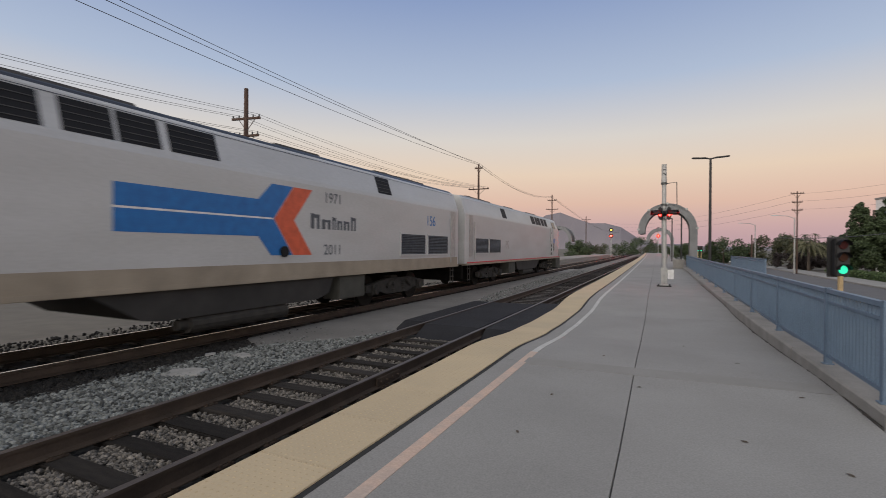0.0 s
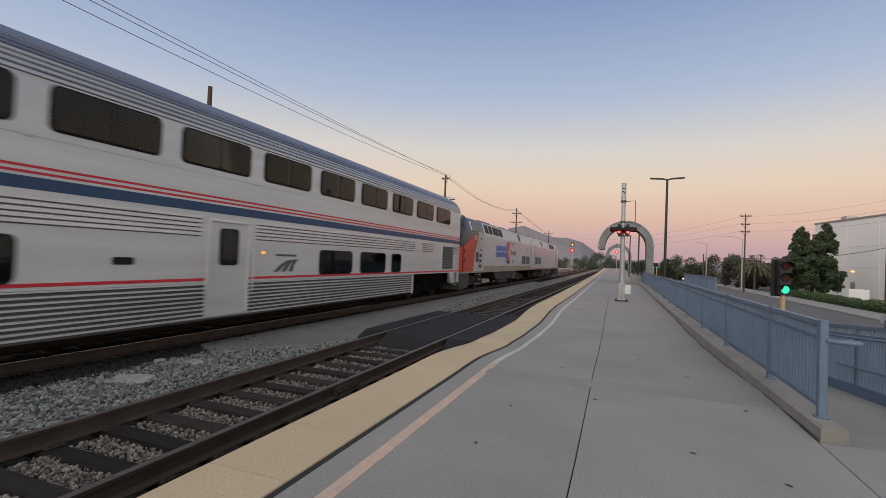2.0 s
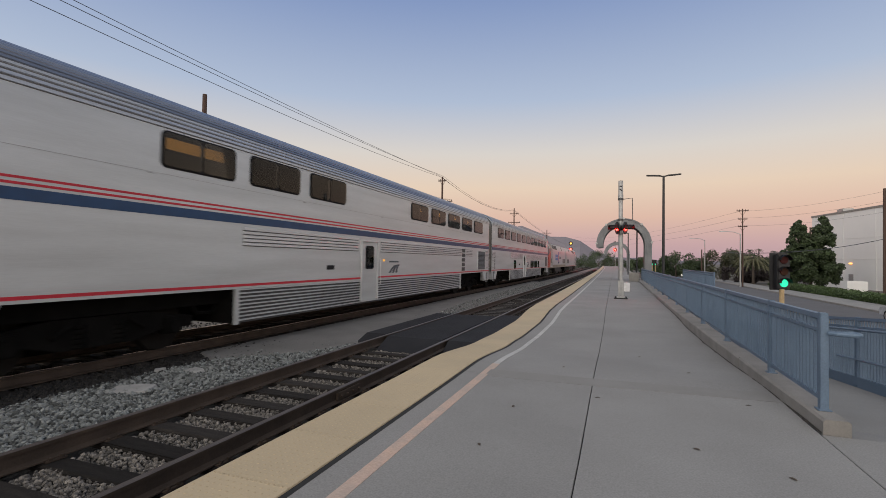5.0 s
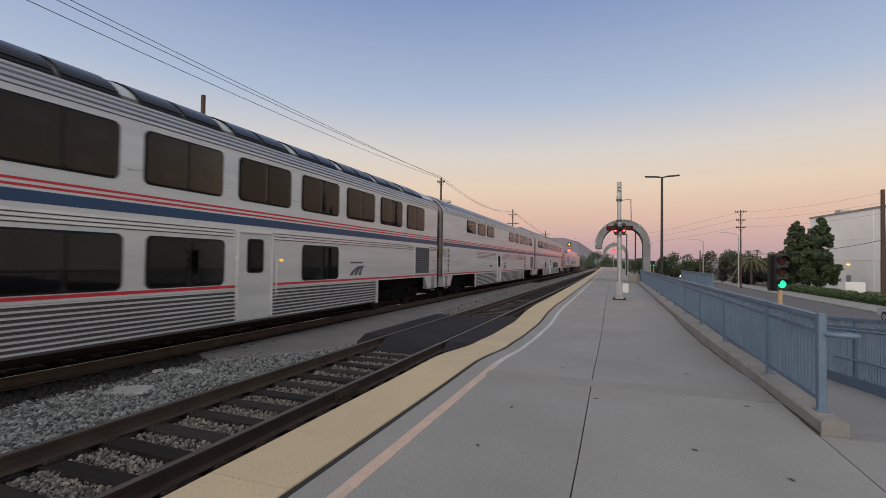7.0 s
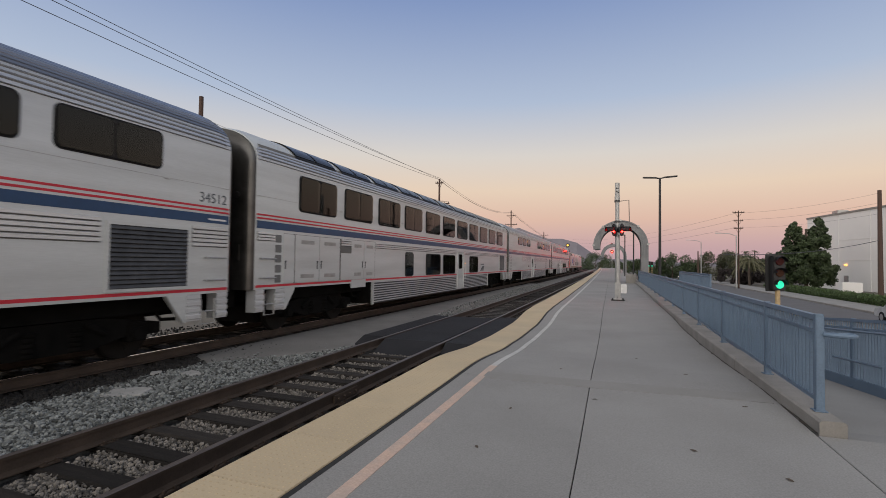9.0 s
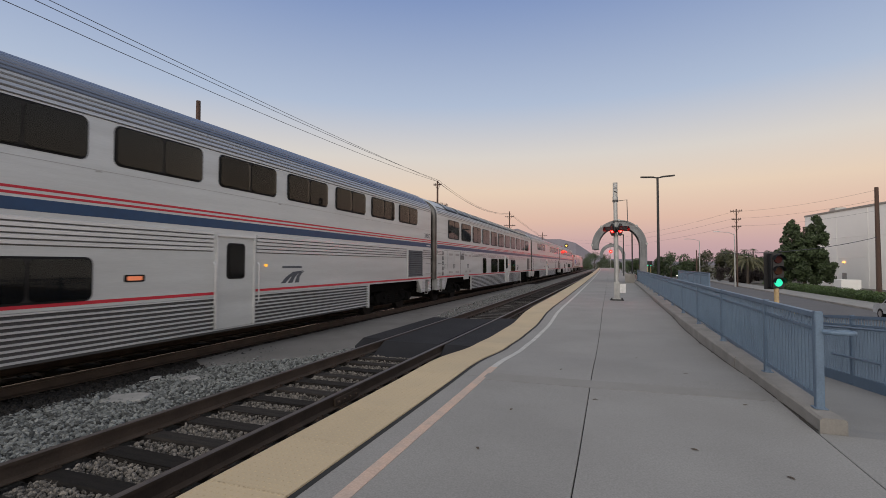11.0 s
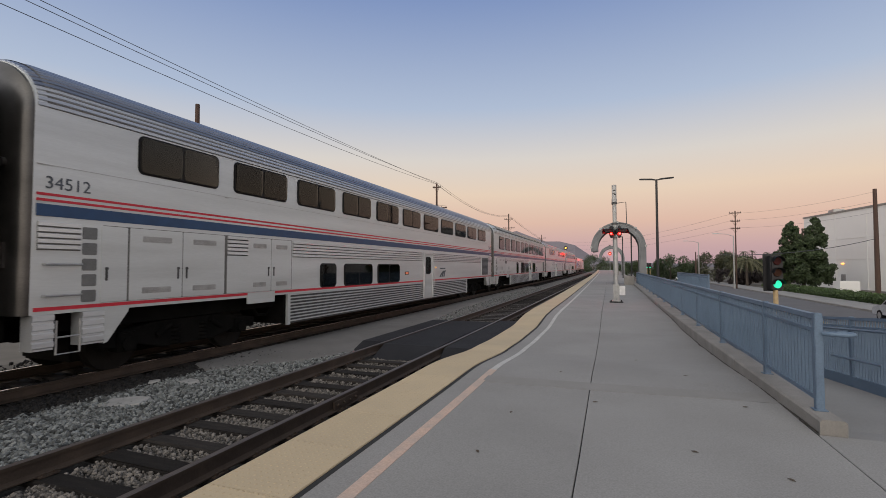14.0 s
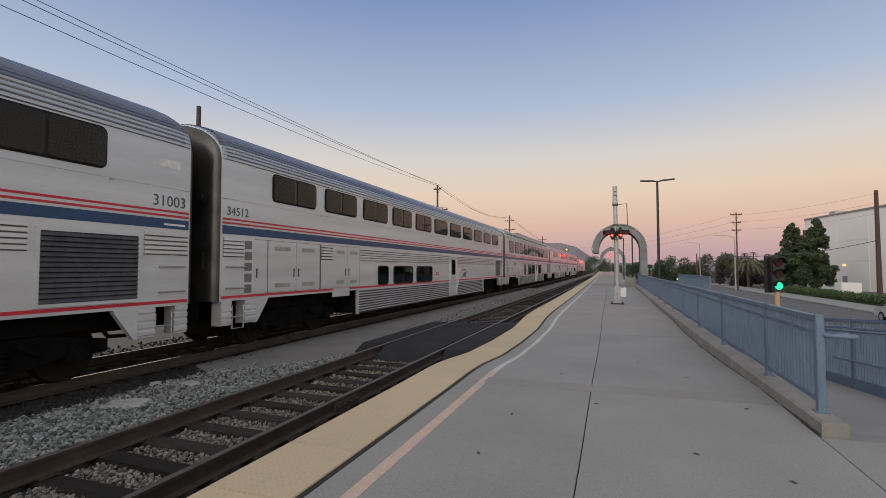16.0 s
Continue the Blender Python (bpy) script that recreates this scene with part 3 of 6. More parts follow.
def truck(car, y, wheels, spread=1.30, m=None, long=False):
    """A bogie: side frames, bolster and springs; its wheelsets turn."""
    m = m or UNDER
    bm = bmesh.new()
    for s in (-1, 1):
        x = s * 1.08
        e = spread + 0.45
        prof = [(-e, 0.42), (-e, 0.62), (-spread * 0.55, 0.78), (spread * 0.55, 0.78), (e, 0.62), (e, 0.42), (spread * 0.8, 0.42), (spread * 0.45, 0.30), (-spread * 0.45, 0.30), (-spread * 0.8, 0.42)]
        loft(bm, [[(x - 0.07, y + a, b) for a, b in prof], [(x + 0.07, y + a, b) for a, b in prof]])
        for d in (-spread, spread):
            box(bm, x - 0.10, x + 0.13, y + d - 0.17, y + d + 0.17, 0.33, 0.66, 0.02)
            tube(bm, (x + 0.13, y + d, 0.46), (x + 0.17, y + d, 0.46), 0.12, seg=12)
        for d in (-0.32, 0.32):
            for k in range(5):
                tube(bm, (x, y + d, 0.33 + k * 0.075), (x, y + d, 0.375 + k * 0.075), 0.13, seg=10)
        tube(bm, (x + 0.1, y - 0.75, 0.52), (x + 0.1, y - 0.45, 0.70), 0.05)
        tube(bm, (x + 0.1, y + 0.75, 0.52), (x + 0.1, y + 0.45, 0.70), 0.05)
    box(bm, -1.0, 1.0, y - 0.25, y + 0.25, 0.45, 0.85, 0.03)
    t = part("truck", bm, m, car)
    for d in (-spread, spread):
        bm = bmesh.new()
        tube(bm, (-0.8, 0, 0), (0.8, 0, 0), 0.08, seg=12)
        for s in (-1, 1):
            tube(bm, (s * 0.69, 0, 0), (s * 0.72, 0, 0), RAD + 0.028, seg=28)
            tube(bm, (s * 0.72, 0, 0), (s * 0.83, 0, 0), RAD, seg=28)
            tube(bm, (s * 0.83, 0, 0), (s * 0.86, 0, 0), 0.16, seg=12)
            for i in range(5):
                a = i * 2 * math.pi / 5
                tube(bm, (s * 0.83, 0.27 * math.cos(a), 0.27 * math.sin(a)), (s * 0.838, 0.27 * math.cos(a), 0.27 * math.sin(a)), 0.05, seg=8)
        ob = part("wheelset", bm, WHEELM, t, smooth=True)
        ob.location = (0, y + d, RAD)
        wheels.append((ob, y + d))
    return t


def window(car, y0, y1, z0, z1, x=HALF, bars=1, warm=False, name="window", r=0.11):
    """A sealed window: rubber gasket, a backing coloured dark as an unlit cabin, and tinted panes."""
    bm = bmesh.new()
    plate(bm, rounded(y0, y1, z0, z1, r), x - 0.02, x + 0.006)
    g = part(name, bm, RUBBER, car)
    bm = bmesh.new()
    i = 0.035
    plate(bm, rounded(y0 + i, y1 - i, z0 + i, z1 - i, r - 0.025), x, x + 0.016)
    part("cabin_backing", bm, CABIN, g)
    if warm:
        bm = bmesh.new()
        w = (y1 - y0 - 2 * i) / 2
        for k in range(2):
            a = y0 + i + k * w + 0.03
            plate(bm, rounded(a + 0.02, a + w - 0.08, z0 + 0.33, z1 - 0.13, 0.03), x, x + 0.023)
        part("curtain", bm, CURTAIN, g, "orange curtain, its lamplight put in as a glow")
    n = bars + 1
    w = (y1 - y0 - 2 * i) / n
    for k in range(n):
        bm = bmesh.new()
        a = y0 + i + k * w
        plate(bm, rounded(a + (0.02 if k else 0), a + w - (0.02 if k < n - 1 else 0), z0 + i, z1 - i, r - 0.025), x + 0.032, x + 0.040)
        ob = part("pane", bm, GLASS, g)
        ob.visible_shadow = False
    return g


def louvre(car, y0, y1, z0, z1, n, x=HALF, m=None):
    bm = bmesh.new()
    box(bm, x - 0.02, x + 0.012, y0, y1, z0, z1)
    g = part("louvre", bm, RUBBER, car, "dark ventilation louvre")
    bm = bmesh.new()
    for (a, b, c, d) in ((y0 - 0.05, y1 + 0.05, z0 - 0.05, z0), (y0 - 0.05, y1 + 0.05, z1, z1 + 0.05), (y0 - 0.05, y0, z0, z1), (y1, y1 + 0.05, z0, z1)):
        box(bm, x - 0.01, x + 0.03, a, b, c, d)
    part("louvre_frame", bm, STEEL if m is None else m, g)
    p = (z1 - z0) / n
    bm = bmesh.new()
    for k in range(n):
        z = z0 + k * p
        loft(bm, [[(x + 0.01, yy, z + 0.75 * p), (x + 0.035, yy, z + 0.05 * p), (x + 0.037, yy, z + 0.18 * p), (x + 0.012, yy, z + 0.9 * p)] for yy in (y0, y1)])
    part("louvre_slats", bm, LOUVRE, g)
    return g


def door(car, y0, y1, z0, z1, x=HALF):
    bm = bmesh.new()
    plate(bm, rounded(y0, y1, z0, z1, 0.08), x - 0.02, x + 0.008)
    d = part("door", bm, STEEL, car)
    bm = bmesh.new()
    for yy in (y0 - 0.045, y1):
        box(bm, x - 0.02, x + 0.05, yy, yy + 0.045, z0, z1, 0.01)
    box(bm, x - 0.02, x + 0.05, y0 - 0.045, y1 + 0.045, z1, z1 + 0.045, 0.01)
    part("door_frame", bm, RIBS, d)
    c = (y0 + y1) / 2
    window(d, c - 0.25, c + 0.25, z1 - 0.86, z1 - 0.12, x + 0.012, bars=0, name="door_window", r=0.08)
    for yy in (y1 + 0.10, y0 - 0.12):
        bm = pipe(bmesh.new(), [(x + 0.05, yy, 0.9), (x + 0.09, yy, 0.95), (x + 0.09, yy, 1.75), (x + 0.05, yy, 1.8)], 0.015)
        part("grab_rail", bm, RIBS, d)


def hatch(car, y0, y1, z0, z1, x=HALF, vents=True, handle=1):
    bm = bmesh.new()
    plate(bm, rounded(y0 + 0.008, y1 - 0.008, z0, z1, 0.02, 2), x - 0.02, x + 0.012)
    h = part("equipment_hatch", bm, STEEL, car)
    c, w = (y0 + y1) / 2, (y1 - y0) * 0.27
    if vents:
        for zz in (z0 + 0.10, z1 - 0.22):
            bm = bmesh.new()
            plate(bm, rounded(c - w, c + w, zz, zz + 0.10, 0.01, 1), x, x + 0.016)
            for k in range(3):
                box(bm, x + 0.01, x + 0.022, c - w, c + w, zz + 0.015 + k * 0.03, zz + 0.025 + k * 0.03)
            part("vent", bm, GALV, h)
    bm = bmesh.new()
    yy = y1 - 0.09 if handle > 0 else y0 + 0.09
    box(bm, x, x + 0.02, yy - 0.02, yy + 0.02, z0 + 0.33, z0 + 0.52, 0.006)
    box(bm, x, x + 0.03, yy - 0.025, yy + 0.025, z0 + 0.50, z0 + 0.54, 0.006)
    part("handle", bm, LOUVRE, h)


def grab_ladder(car, y0, y1, x=HALF, m=None):
    """Square foot holes one above another."""
    for k in range(5):
        z = 1.24 + k * 0.235
        bm = bmesh.new()
        plate(bm, rounded(y0, y1, z, z + 0.18, 0.02, 2), x - 0.01, x + 0.006)
        part("foothold", bm, m or FOOT, car)


def rib_bars(bm, x, y0, y1, z0, z1, n, d, lo=0.20):
    """Raised ribs with open grooves between them."""
    p = (z1 - z0) / n
    for i in range(n):
        z = z0 + i * p
        prof = [(x - 0.005, z + lo * p), (x + d, z + (lo + 0.07) * p), (x + d, z + 0.88 * p), (x + d * 0.4, z + 1.0 * p), (x - 0.005, z + 1.0 * p)]
        loft(bm, [[(a, yy, b) for a, b in prof] for yy in (y0, y1)])
    return bm


# Backing colours darkened: shade between the ribs is painted in, with some grime.
GROOVE = mat("grime and painted shade in grooves", (0.15, 0.145, 0.135), 0.7, 0.2, (0.10, 0.095, 0.09), 2)
GROOVE2 = mat("skirt steel, groove shade in colour", (0.085, 0.086, 0.086), 0.6, 0.2, (0.055, 0.055, 0.055), 1.5, stretch=(1, 0.2, 2))


def superliner(name, label, upper, lower, door_y, dome=False, number="", warm=(), ladder_front=False, plain_rear=False, squares=None, patch=0):
    wheels = []
    car = thing(name, label, "passenger car", group="cars of the train")
    X = HALF
    # shell: slab sides and a ribbed, rounded roof
    side = [(X, 1.10), (X, 4.0)]
    curve = []
    for k in range(19):
        a = radians(90 * k / 18)
        curve.append((X * math.cos(a) ** 0.97, 4.0 + 0.89 * math.sin(a) ** 0.97))
    ribbed = []
    for k, (cx, cz) in enumerate(curve):
        ribbed.append((cx, cz))
    right = side + ribbed[1:]
    full = right + [(-a, b) for a, b in right[::-1][1:]]

    def section(y, drop):
        return [(a * (1 - 0.012 * drop), y, b - drop * 0.06 * max(0, (b - 3.9))) for a, b in full]
    bm = bmesh.new()
    loft(bm, [section(0, 1), section(0.10, 0.55), section(0.32, 0), section(BODY - 0.32, 0), section(BODY - 0.10, 0.55), section(BODY, 1)])
    shell = part("body", bm, STEEL, car, smooth=True)
    # roof ribs follow the curve
    cornice, bm_roof = bmesh.new(), bmesh.new()
    for k in range(1, 18):
        bm = cornice if k < 5 else bm_roof
        if dome and k > 4:
            continue
        (a, b), (c, d) = curve[k - 1] if k > 1 else (X, 4.0), curve[k]
        mx, mz = (a + c) / 2, (b + d) / 2
        n = Vector((d - b, 0, -(c - a)))
        n = Vector((n.x, 0, n.z)).normalized()
        t = Vector((c - a, 0, d - b)) * (0.39 if k < 5 else 0.44)
        for s in (1, -1):
            ring = [(s * (mx - t.x), mz - t.z), (s * (mx - t.x * .7 + n.x * .02), mz - t.z * .7 + n.z * .02), (s * (mx + t.x * .7 + n.x * .02), mz + t.z * .7 + n.z * .02), (s * (mx + t.x), mz + t.z)]
            loft(bm, [[(p * (1 - 0.012 * dr), yy, q - dr * 0.06 * max(0, q - 3.9)) for p, q in ring] for yy, dr in ((0.03, 0.88), (0.10, 0.55), (0.32, 0), (BODY - 0.32, 0), (BODY - 0.10, 0.55), (BODY - 0.03, 0.88))])
    # dark sheet under the roof ribs paints the shade of their gaps
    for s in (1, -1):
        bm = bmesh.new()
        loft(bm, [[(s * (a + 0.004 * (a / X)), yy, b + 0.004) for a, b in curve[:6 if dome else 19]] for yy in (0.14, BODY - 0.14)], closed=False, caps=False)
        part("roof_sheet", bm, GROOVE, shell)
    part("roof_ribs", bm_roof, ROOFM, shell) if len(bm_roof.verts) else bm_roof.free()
    part("cornice_ribs", cornice, CORNICE, shell)
    # lower ribbed skirt between the trucks
    for k in range(9):
        part("skirt_rib", rib_bars(bmesh.new(), X - 0.03, 5.5, 20.32, 0.38 + 0.08 * k, 0.46 + 0.08 * k, 1, 0.032, 0.55), RIBS, car)
    # added near-black sheets darken the bright ends of the skirt
    for a, b in ((5.34, 5.527), (20.273, 20.46)):
        part("bulkhead", box(bmesh.new(), -X + 0.04, X - 0.07, a, b, 0.39, 1.09), UNDER, car, "added near-black bulkhead beside the truck")
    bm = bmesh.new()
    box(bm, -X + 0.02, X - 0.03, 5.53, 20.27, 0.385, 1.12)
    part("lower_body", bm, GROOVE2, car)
    for a, b in ((5.40, 5.50), (20.32, 20.42)):
        part("skirt_edge", box(bmesh.new(), X - 0.06, X + 0.004, a, b, 0.36, 1.10), STEEL, car)
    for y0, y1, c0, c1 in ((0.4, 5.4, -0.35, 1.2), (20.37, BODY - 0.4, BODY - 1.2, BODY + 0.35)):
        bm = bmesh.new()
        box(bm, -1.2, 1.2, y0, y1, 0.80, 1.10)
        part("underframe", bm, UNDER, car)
        # block added in place of brake gear to shut out daylight from beyond
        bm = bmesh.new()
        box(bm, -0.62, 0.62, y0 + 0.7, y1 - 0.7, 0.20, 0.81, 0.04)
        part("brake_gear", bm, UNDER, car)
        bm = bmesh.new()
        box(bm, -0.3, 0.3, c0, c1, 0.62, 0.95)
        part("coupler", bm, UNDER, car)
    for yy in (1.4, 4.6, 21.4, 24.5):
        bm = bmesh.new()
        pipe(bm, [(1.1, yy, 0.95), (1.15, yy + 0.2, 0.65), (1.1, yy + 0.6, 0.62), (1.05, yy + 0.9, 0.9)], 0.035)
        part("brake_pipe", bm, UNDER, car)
    # ribbed band under the stripes, broken by hatches
    spans = [(5.56, 14.05), (15.25, 23.3)] if not plain_rear else [(5.56, 10.3), (11.7, 23.3)]
    if door_y < 13:
        spans = [(5.56, door_y - 0.2), (door_y + 1.25, 20.48), (21.15, 22.4)]
    z0, n = (2.2, 3) if dome else (2.0, 5)
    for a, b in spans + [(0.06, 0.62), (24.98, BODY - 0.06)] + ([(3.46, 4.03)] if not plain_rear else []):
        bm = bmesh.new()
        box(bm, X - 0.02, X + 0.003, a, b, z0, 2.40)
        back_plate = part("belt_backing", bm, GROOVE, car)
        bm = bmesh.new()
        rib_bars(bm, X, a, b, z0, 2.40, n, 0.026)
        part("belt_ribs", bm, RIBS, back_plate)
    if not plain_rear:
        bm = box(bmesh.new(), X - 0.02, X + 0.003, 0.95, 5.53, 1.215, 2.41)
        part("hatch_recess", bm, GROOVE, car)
        bm = box(bmesh.new(), X - 0.02, X + 0.012, 3.455, 4.05, 1.22, 1.995)
        part("flat_panel", bm, STEEL, car)
    # stripes
    for nm, a, b, m in (("blue_stripe", 2.475, 2.645, BLUE), ("red_stripe", 2.685, 2.722, RED), ("red_stripe", 2.765, 2.802, RED), ("red_stripe", 1.150, 1.203, RED)):
        bm = bmesh.new()
        box(bm, X - 0.01, X + 0.004, 0.04, BODY - 0.04, a, b)
        part(nm, bm, m, car)
    bm = bmesh.new()
    box(bm, X - 0.01, X + 0.003, 0.03, BODY - 0.03, 3.195, 3.202)
    for yy in ([2.2, 6.4, 10.6, 14.8, 19.0, 23.2]):
        box(bm, X - 0.01, X + 0.012, yy + 1.18, yy + 1.26, 3.17, 3.19)
    part("panel_seam", bm, GALV, car)
    # windows
    for i in upper:
        y0 = 1.49 + 2.112 * i
        if dome:
            g = window(car, y0, y0 + 1.70, 2.985, 3.905)
            q = random.Random(30 + i)
            for a in (0.12, 0.95):
                for z, h, w in ((3.50, 0.24, 0.46), (3.06, 0.20, 0.34)):
                    if q.random() < 0.8:
                        b, c = y0 + a + q.uniform(0, 0.2), z + q.uniform(-0.02, 0.08)
                        bm = bmesh.new()
                        plate(bm, rounded(b, b + w * q.uniform(0.6, 1.1), c, c + h, 0.07), X, X + 0.023)
                        part("seat_back" if z < 3.3 else "ceiling_panel", bm, INSIDE, g)
        else:
            window(car, y0, y0 + 1.72, 3.315, 3.975, warm=i in warm)
    if dome:
        # wrap-over roof windows
        for i in range(11):
            y0 = 1.44 + 2.112 * i
            for s in (1, -1):
                ring_o, ring_i = [], []
                for k in range(4, 15):
                    a, b = curve[k]
                    ring_o.append((s * a * 1.012, b + 0.012))
                for nm, e, out, m in (("roof_window", 0, 0.004, RUBBER), ("roof_pane", 0.04, 0.012, DOMEGLASS)):
                    bm = bmesh.new()
                    pr = ring_o if not e else ring_o[1:-1]
                    loft(bm, [[(p + s * out, yy, q + out) for p, q in pr] for yy in (y0 + e, y0 + 0.86 - e)] , closed=False, caps=False)
                    loft(bm, [[(p + s * out, yy, q + out) for p, q in pr] for yy in (y0 + 0.90 + e, y0 + 1.80 - e)], closed=False, caps=False)
                    part(nm, bm, m, shell)
    for (a, b, c, d, bars) in lower:
        window(car, a, b, c, d, bars=bars)
    door(car, door_y, door_y + 1.0, 0.46, 2.31)
    # hatches by the rear truck, foot holes, hand rails
    if not plain_rear:
        for a, b, h in ((0.92, 1.35, 0), (1.37, 2.39, 1), (2.39, 3.39, 0), (4.03, 4.78, 1), (4.78, 5.51, 0)):
            hatch(car, a, b, 1.22, 2.40, vents=b - a > 0.45, handle=h)
        bm = bmesh.new()
        box(bm, X - 0.03, X + 0.012, 4.05, 4.92, 0.96, 1.20, 0.006)
        for k in range(4):
            box(bm, X, X + 0.018, 4.12 + k * 0.2, 4.24 + k * 0.2, 1.0, 1.02)
        part("sill_bracket", bm, STEEL, car)
    grab_ladder(car, 0.65, 0.86)
    if squares:
        grab_ladder(car, *squares, HALF, LOUVRE)
    for z in (1.36, 1.80):
        for a, b in ((0.14, 0.62), (BODY - 0.62, BODY - 0.14)):
            bm = bmesh.new()
            pipe(bm, [(X, a, z), (X + 0.06, a, z), (X + 0.06, b, z), (X, b, z)], 0.016)
            part("grab_iron", bm, GALV, car)
    louvre(car, 23.44, 24.87, 1.27, 2.30, 14)
    # corner steps under the sill
    for a, b, o in ((0.03, 0.30, 1), (0.68, 1.0, 1), (BODY - 0.30, BODY - 0.03, -1), (BODY - 1.0, BODY - 0.68, -1)):
        bm = bmesh.new()
        flutes(bm, X - 0.01, a, b, 0.60, 1.10, 4, 0.02)
        box(bm, X - 0.25, X - 0.03, a, b, 0.60, 1.10)
        part("step_panel", bm, RIBS, car)
    for a, o in ((1.0, 1), (BODY - 1.0, -1)):
        bm = bmesh.new()
        plate(bm, [(a, 0.58), (a + o * 0.06, 0.60), (a + o * 0.38, 1.04), (a + o * 0.40, 1.10), (a, 1.10)], X - 0.10, X - 0.002)
        part("skirt_corner", bm, STEEL, car)
        bm = bmesh.new()
        s0, s1 = (0.34, 0.66) if o > 0 else (BODY - 0.66, BODY - 0.34)
        pipe(bm, [(X - 0.02, s0, 1.0), (X - 0.02, s0, 0.52), (X - 0.02, s1, 0.52), (X - 0.02, s1, 1.0)], 0.016)
        tube(bm, (X - 0.02, s0, 0.76), (X - 0.02, s1, 0.76), 0.014)
        part("stirrup_step", bm, GALV, car)
    for yy, o in ((0, -1), (BODY, 1)):
        bm = bmesh.new()
        loft(bm, [[(a * f, y2, 1.1 + (c - 1.1) * f) for a, c in full] for y2, f in ((yy - o * 0.02, 0.985), (yy + o * 0.03, 0.98), (yy + o * 0.09, 0.955), (yy + o * 0.13, 0.91), (yy + o * 0.145, 0.84))])
        tube(bm, (1.15, yy + o * 0.13, 3.2), (1.15, yy + o * 0.19, 3.2), 0.07)
        box(bm, 1.0, 1.25, min(yy, yy + o * 0.18), max(yy, yy + o * 0.18), 1.75, 2.1)
        wall_end = part("end_wall", bm, ENDM, car, "dark stained metal end wall", smooth=True)
        bm = bmesh.new()
        box(bm, -0.75, 0.75, min(yy, yy + o * 0.26), max(yy, yy + o * 0.26), 2.35, 4.40, 0.05)
        part("diaphragm", bm, RUBBER, wall_end, "black rubber diaphragm between cars")
        bm = bmesh.new()
        box(bm, -1.0, 1.0, min(yy, yy + o * 0.24), max(yy, yy + o * 0.24), 0.72, 1.15)
        part("buffer_beam", bm, UNDER, wall_end)
    bm = bmesh.new()
    plate(bm, rounded(15.52 if door_y > 13 else door_y + 1.45, 15.59 if door_y > 13 else door_y + 1.52, 1.70, 1.76, 0.02), X, X + 0.03)
    part("marker_lamp", bm, AMBER, car, "lit amber marker lamp")
    # emblem: three curved bars
    e = 18.6 if dome else 16.08 if door_y > 13 else door_y + 1.85
    bm = bmesh.new()
    for k in range(3):
        plate(bm, [(e + 0.26 * k, 1.30), (e + 0.26 * k + 0.17, 1.30), (e + 0.36 + 0.18 * k, 1.44), (e + 0.55 + 0.13 * k, 1.53), (e + 0.88 + 0.02 * k, 1.60 - 0.01 * k), (e + 0.45 + 0.13 * k, 1.565 - 0.01 * k), (e + 0.20 + 0.2 * k, 1.45)], X, X + 0.004)
    box(bm, X, X + 0.004, e + 0.05, e + 0.80, 1.66, 1.71)
    part("emblem", bm, NUMBERS, car, "dark blue winged emblem")
    if not dome:
        y0 = 12.26 if door_y > 13 else door_y - 1.85
        bm = bmesh.new()
        plate(bm, rounded(y0, y0 + 0.36, 1.46, 1.58, 0.03), X - 0.01, X + 0.010)
        sign = part("sign_frame", bm, RUBBER, car)
        if door_y > 13:
            bm = bmesh.new()
            plate(bm, rounded(y0 + 0.05, y0 + 0.31, 1.485, 1.555, 0.015, 2), X, X + 0.014)
            part("sign_display", bm, SIGNLIT, sign, "dim orange lit display")
    if patch:
        bm = bmesh.new()
        y0 = BODY - 0.68 if patch > 0 else 0.25
        plate(bm, rounded(y0, y0 + 0.44, 3.56, 3.70, 0.01, 1), X - 0.01, X + 0.004)
        part("pale_patch", bm, WHITE, car, "small pale plate near the car's end")
    if number:
        lettering("car_number", number, 0.25, car, NUMBERS, pose(X + 0.004, 0.44, 2.87, 90, 0, 90))
        lettering("car_number", number, 0.27, car, NUMBERS, pose(X + 0.004, BODY - 0.44, 2.87, 90, 0, 90))
        bm = bmesh.new()
        box(bm, X, X + 0.006, BODY - 0.55, BODY - 0.12, 2.53, 2.565)
        part("lettering_bar", bm, WHITE, car)
    truck(car, 2.95, wheels)
    truck(car, 22.95, wheels)
    return car, wheels


DOMEGLASS = mat("smoky roof glass", (0.016, 0.017, 0.022), 0.22, fine=0.02, spec=0.2)
CW = (3.315, 3.975)
cars = []
LOW = 1.20, 1.86
cars.append((superliner("passenger_car", "stainless double-deck car with red and blue stripes, standing behind the coach", range(11), ((6.73, 7.52, *LOW, 0), (7.93, 9.67, *LOW, 1), (10.03, 11.77, *LOW, 1)), 14.15, number="31003", patch=1), -1))
cars.append((superliner("passenger_car", "stainless double-deck coach with red and blue stripes and dark windows", range(11), ((6.73, 7.52, *LOW, 0), (7.93, 9.67, *LOW, 1), (10.03, 11.77, *LOW, 1)), 14.15, number="34512"), 0))
cars.append((superliner("passenger_car", "stainless lounge car with tall windows wrapping over the roof", range(11), ((7.92, 8.69, 1.21, 2.14, 0), (10.01, 11.74, 1.22, 2.13, 1), (12.13, 13.84, 1.22, 2.13, 1), (16.34, 18.0, 1.22, 2.13, 1)), 14.2, dome=True, number=""), 1))
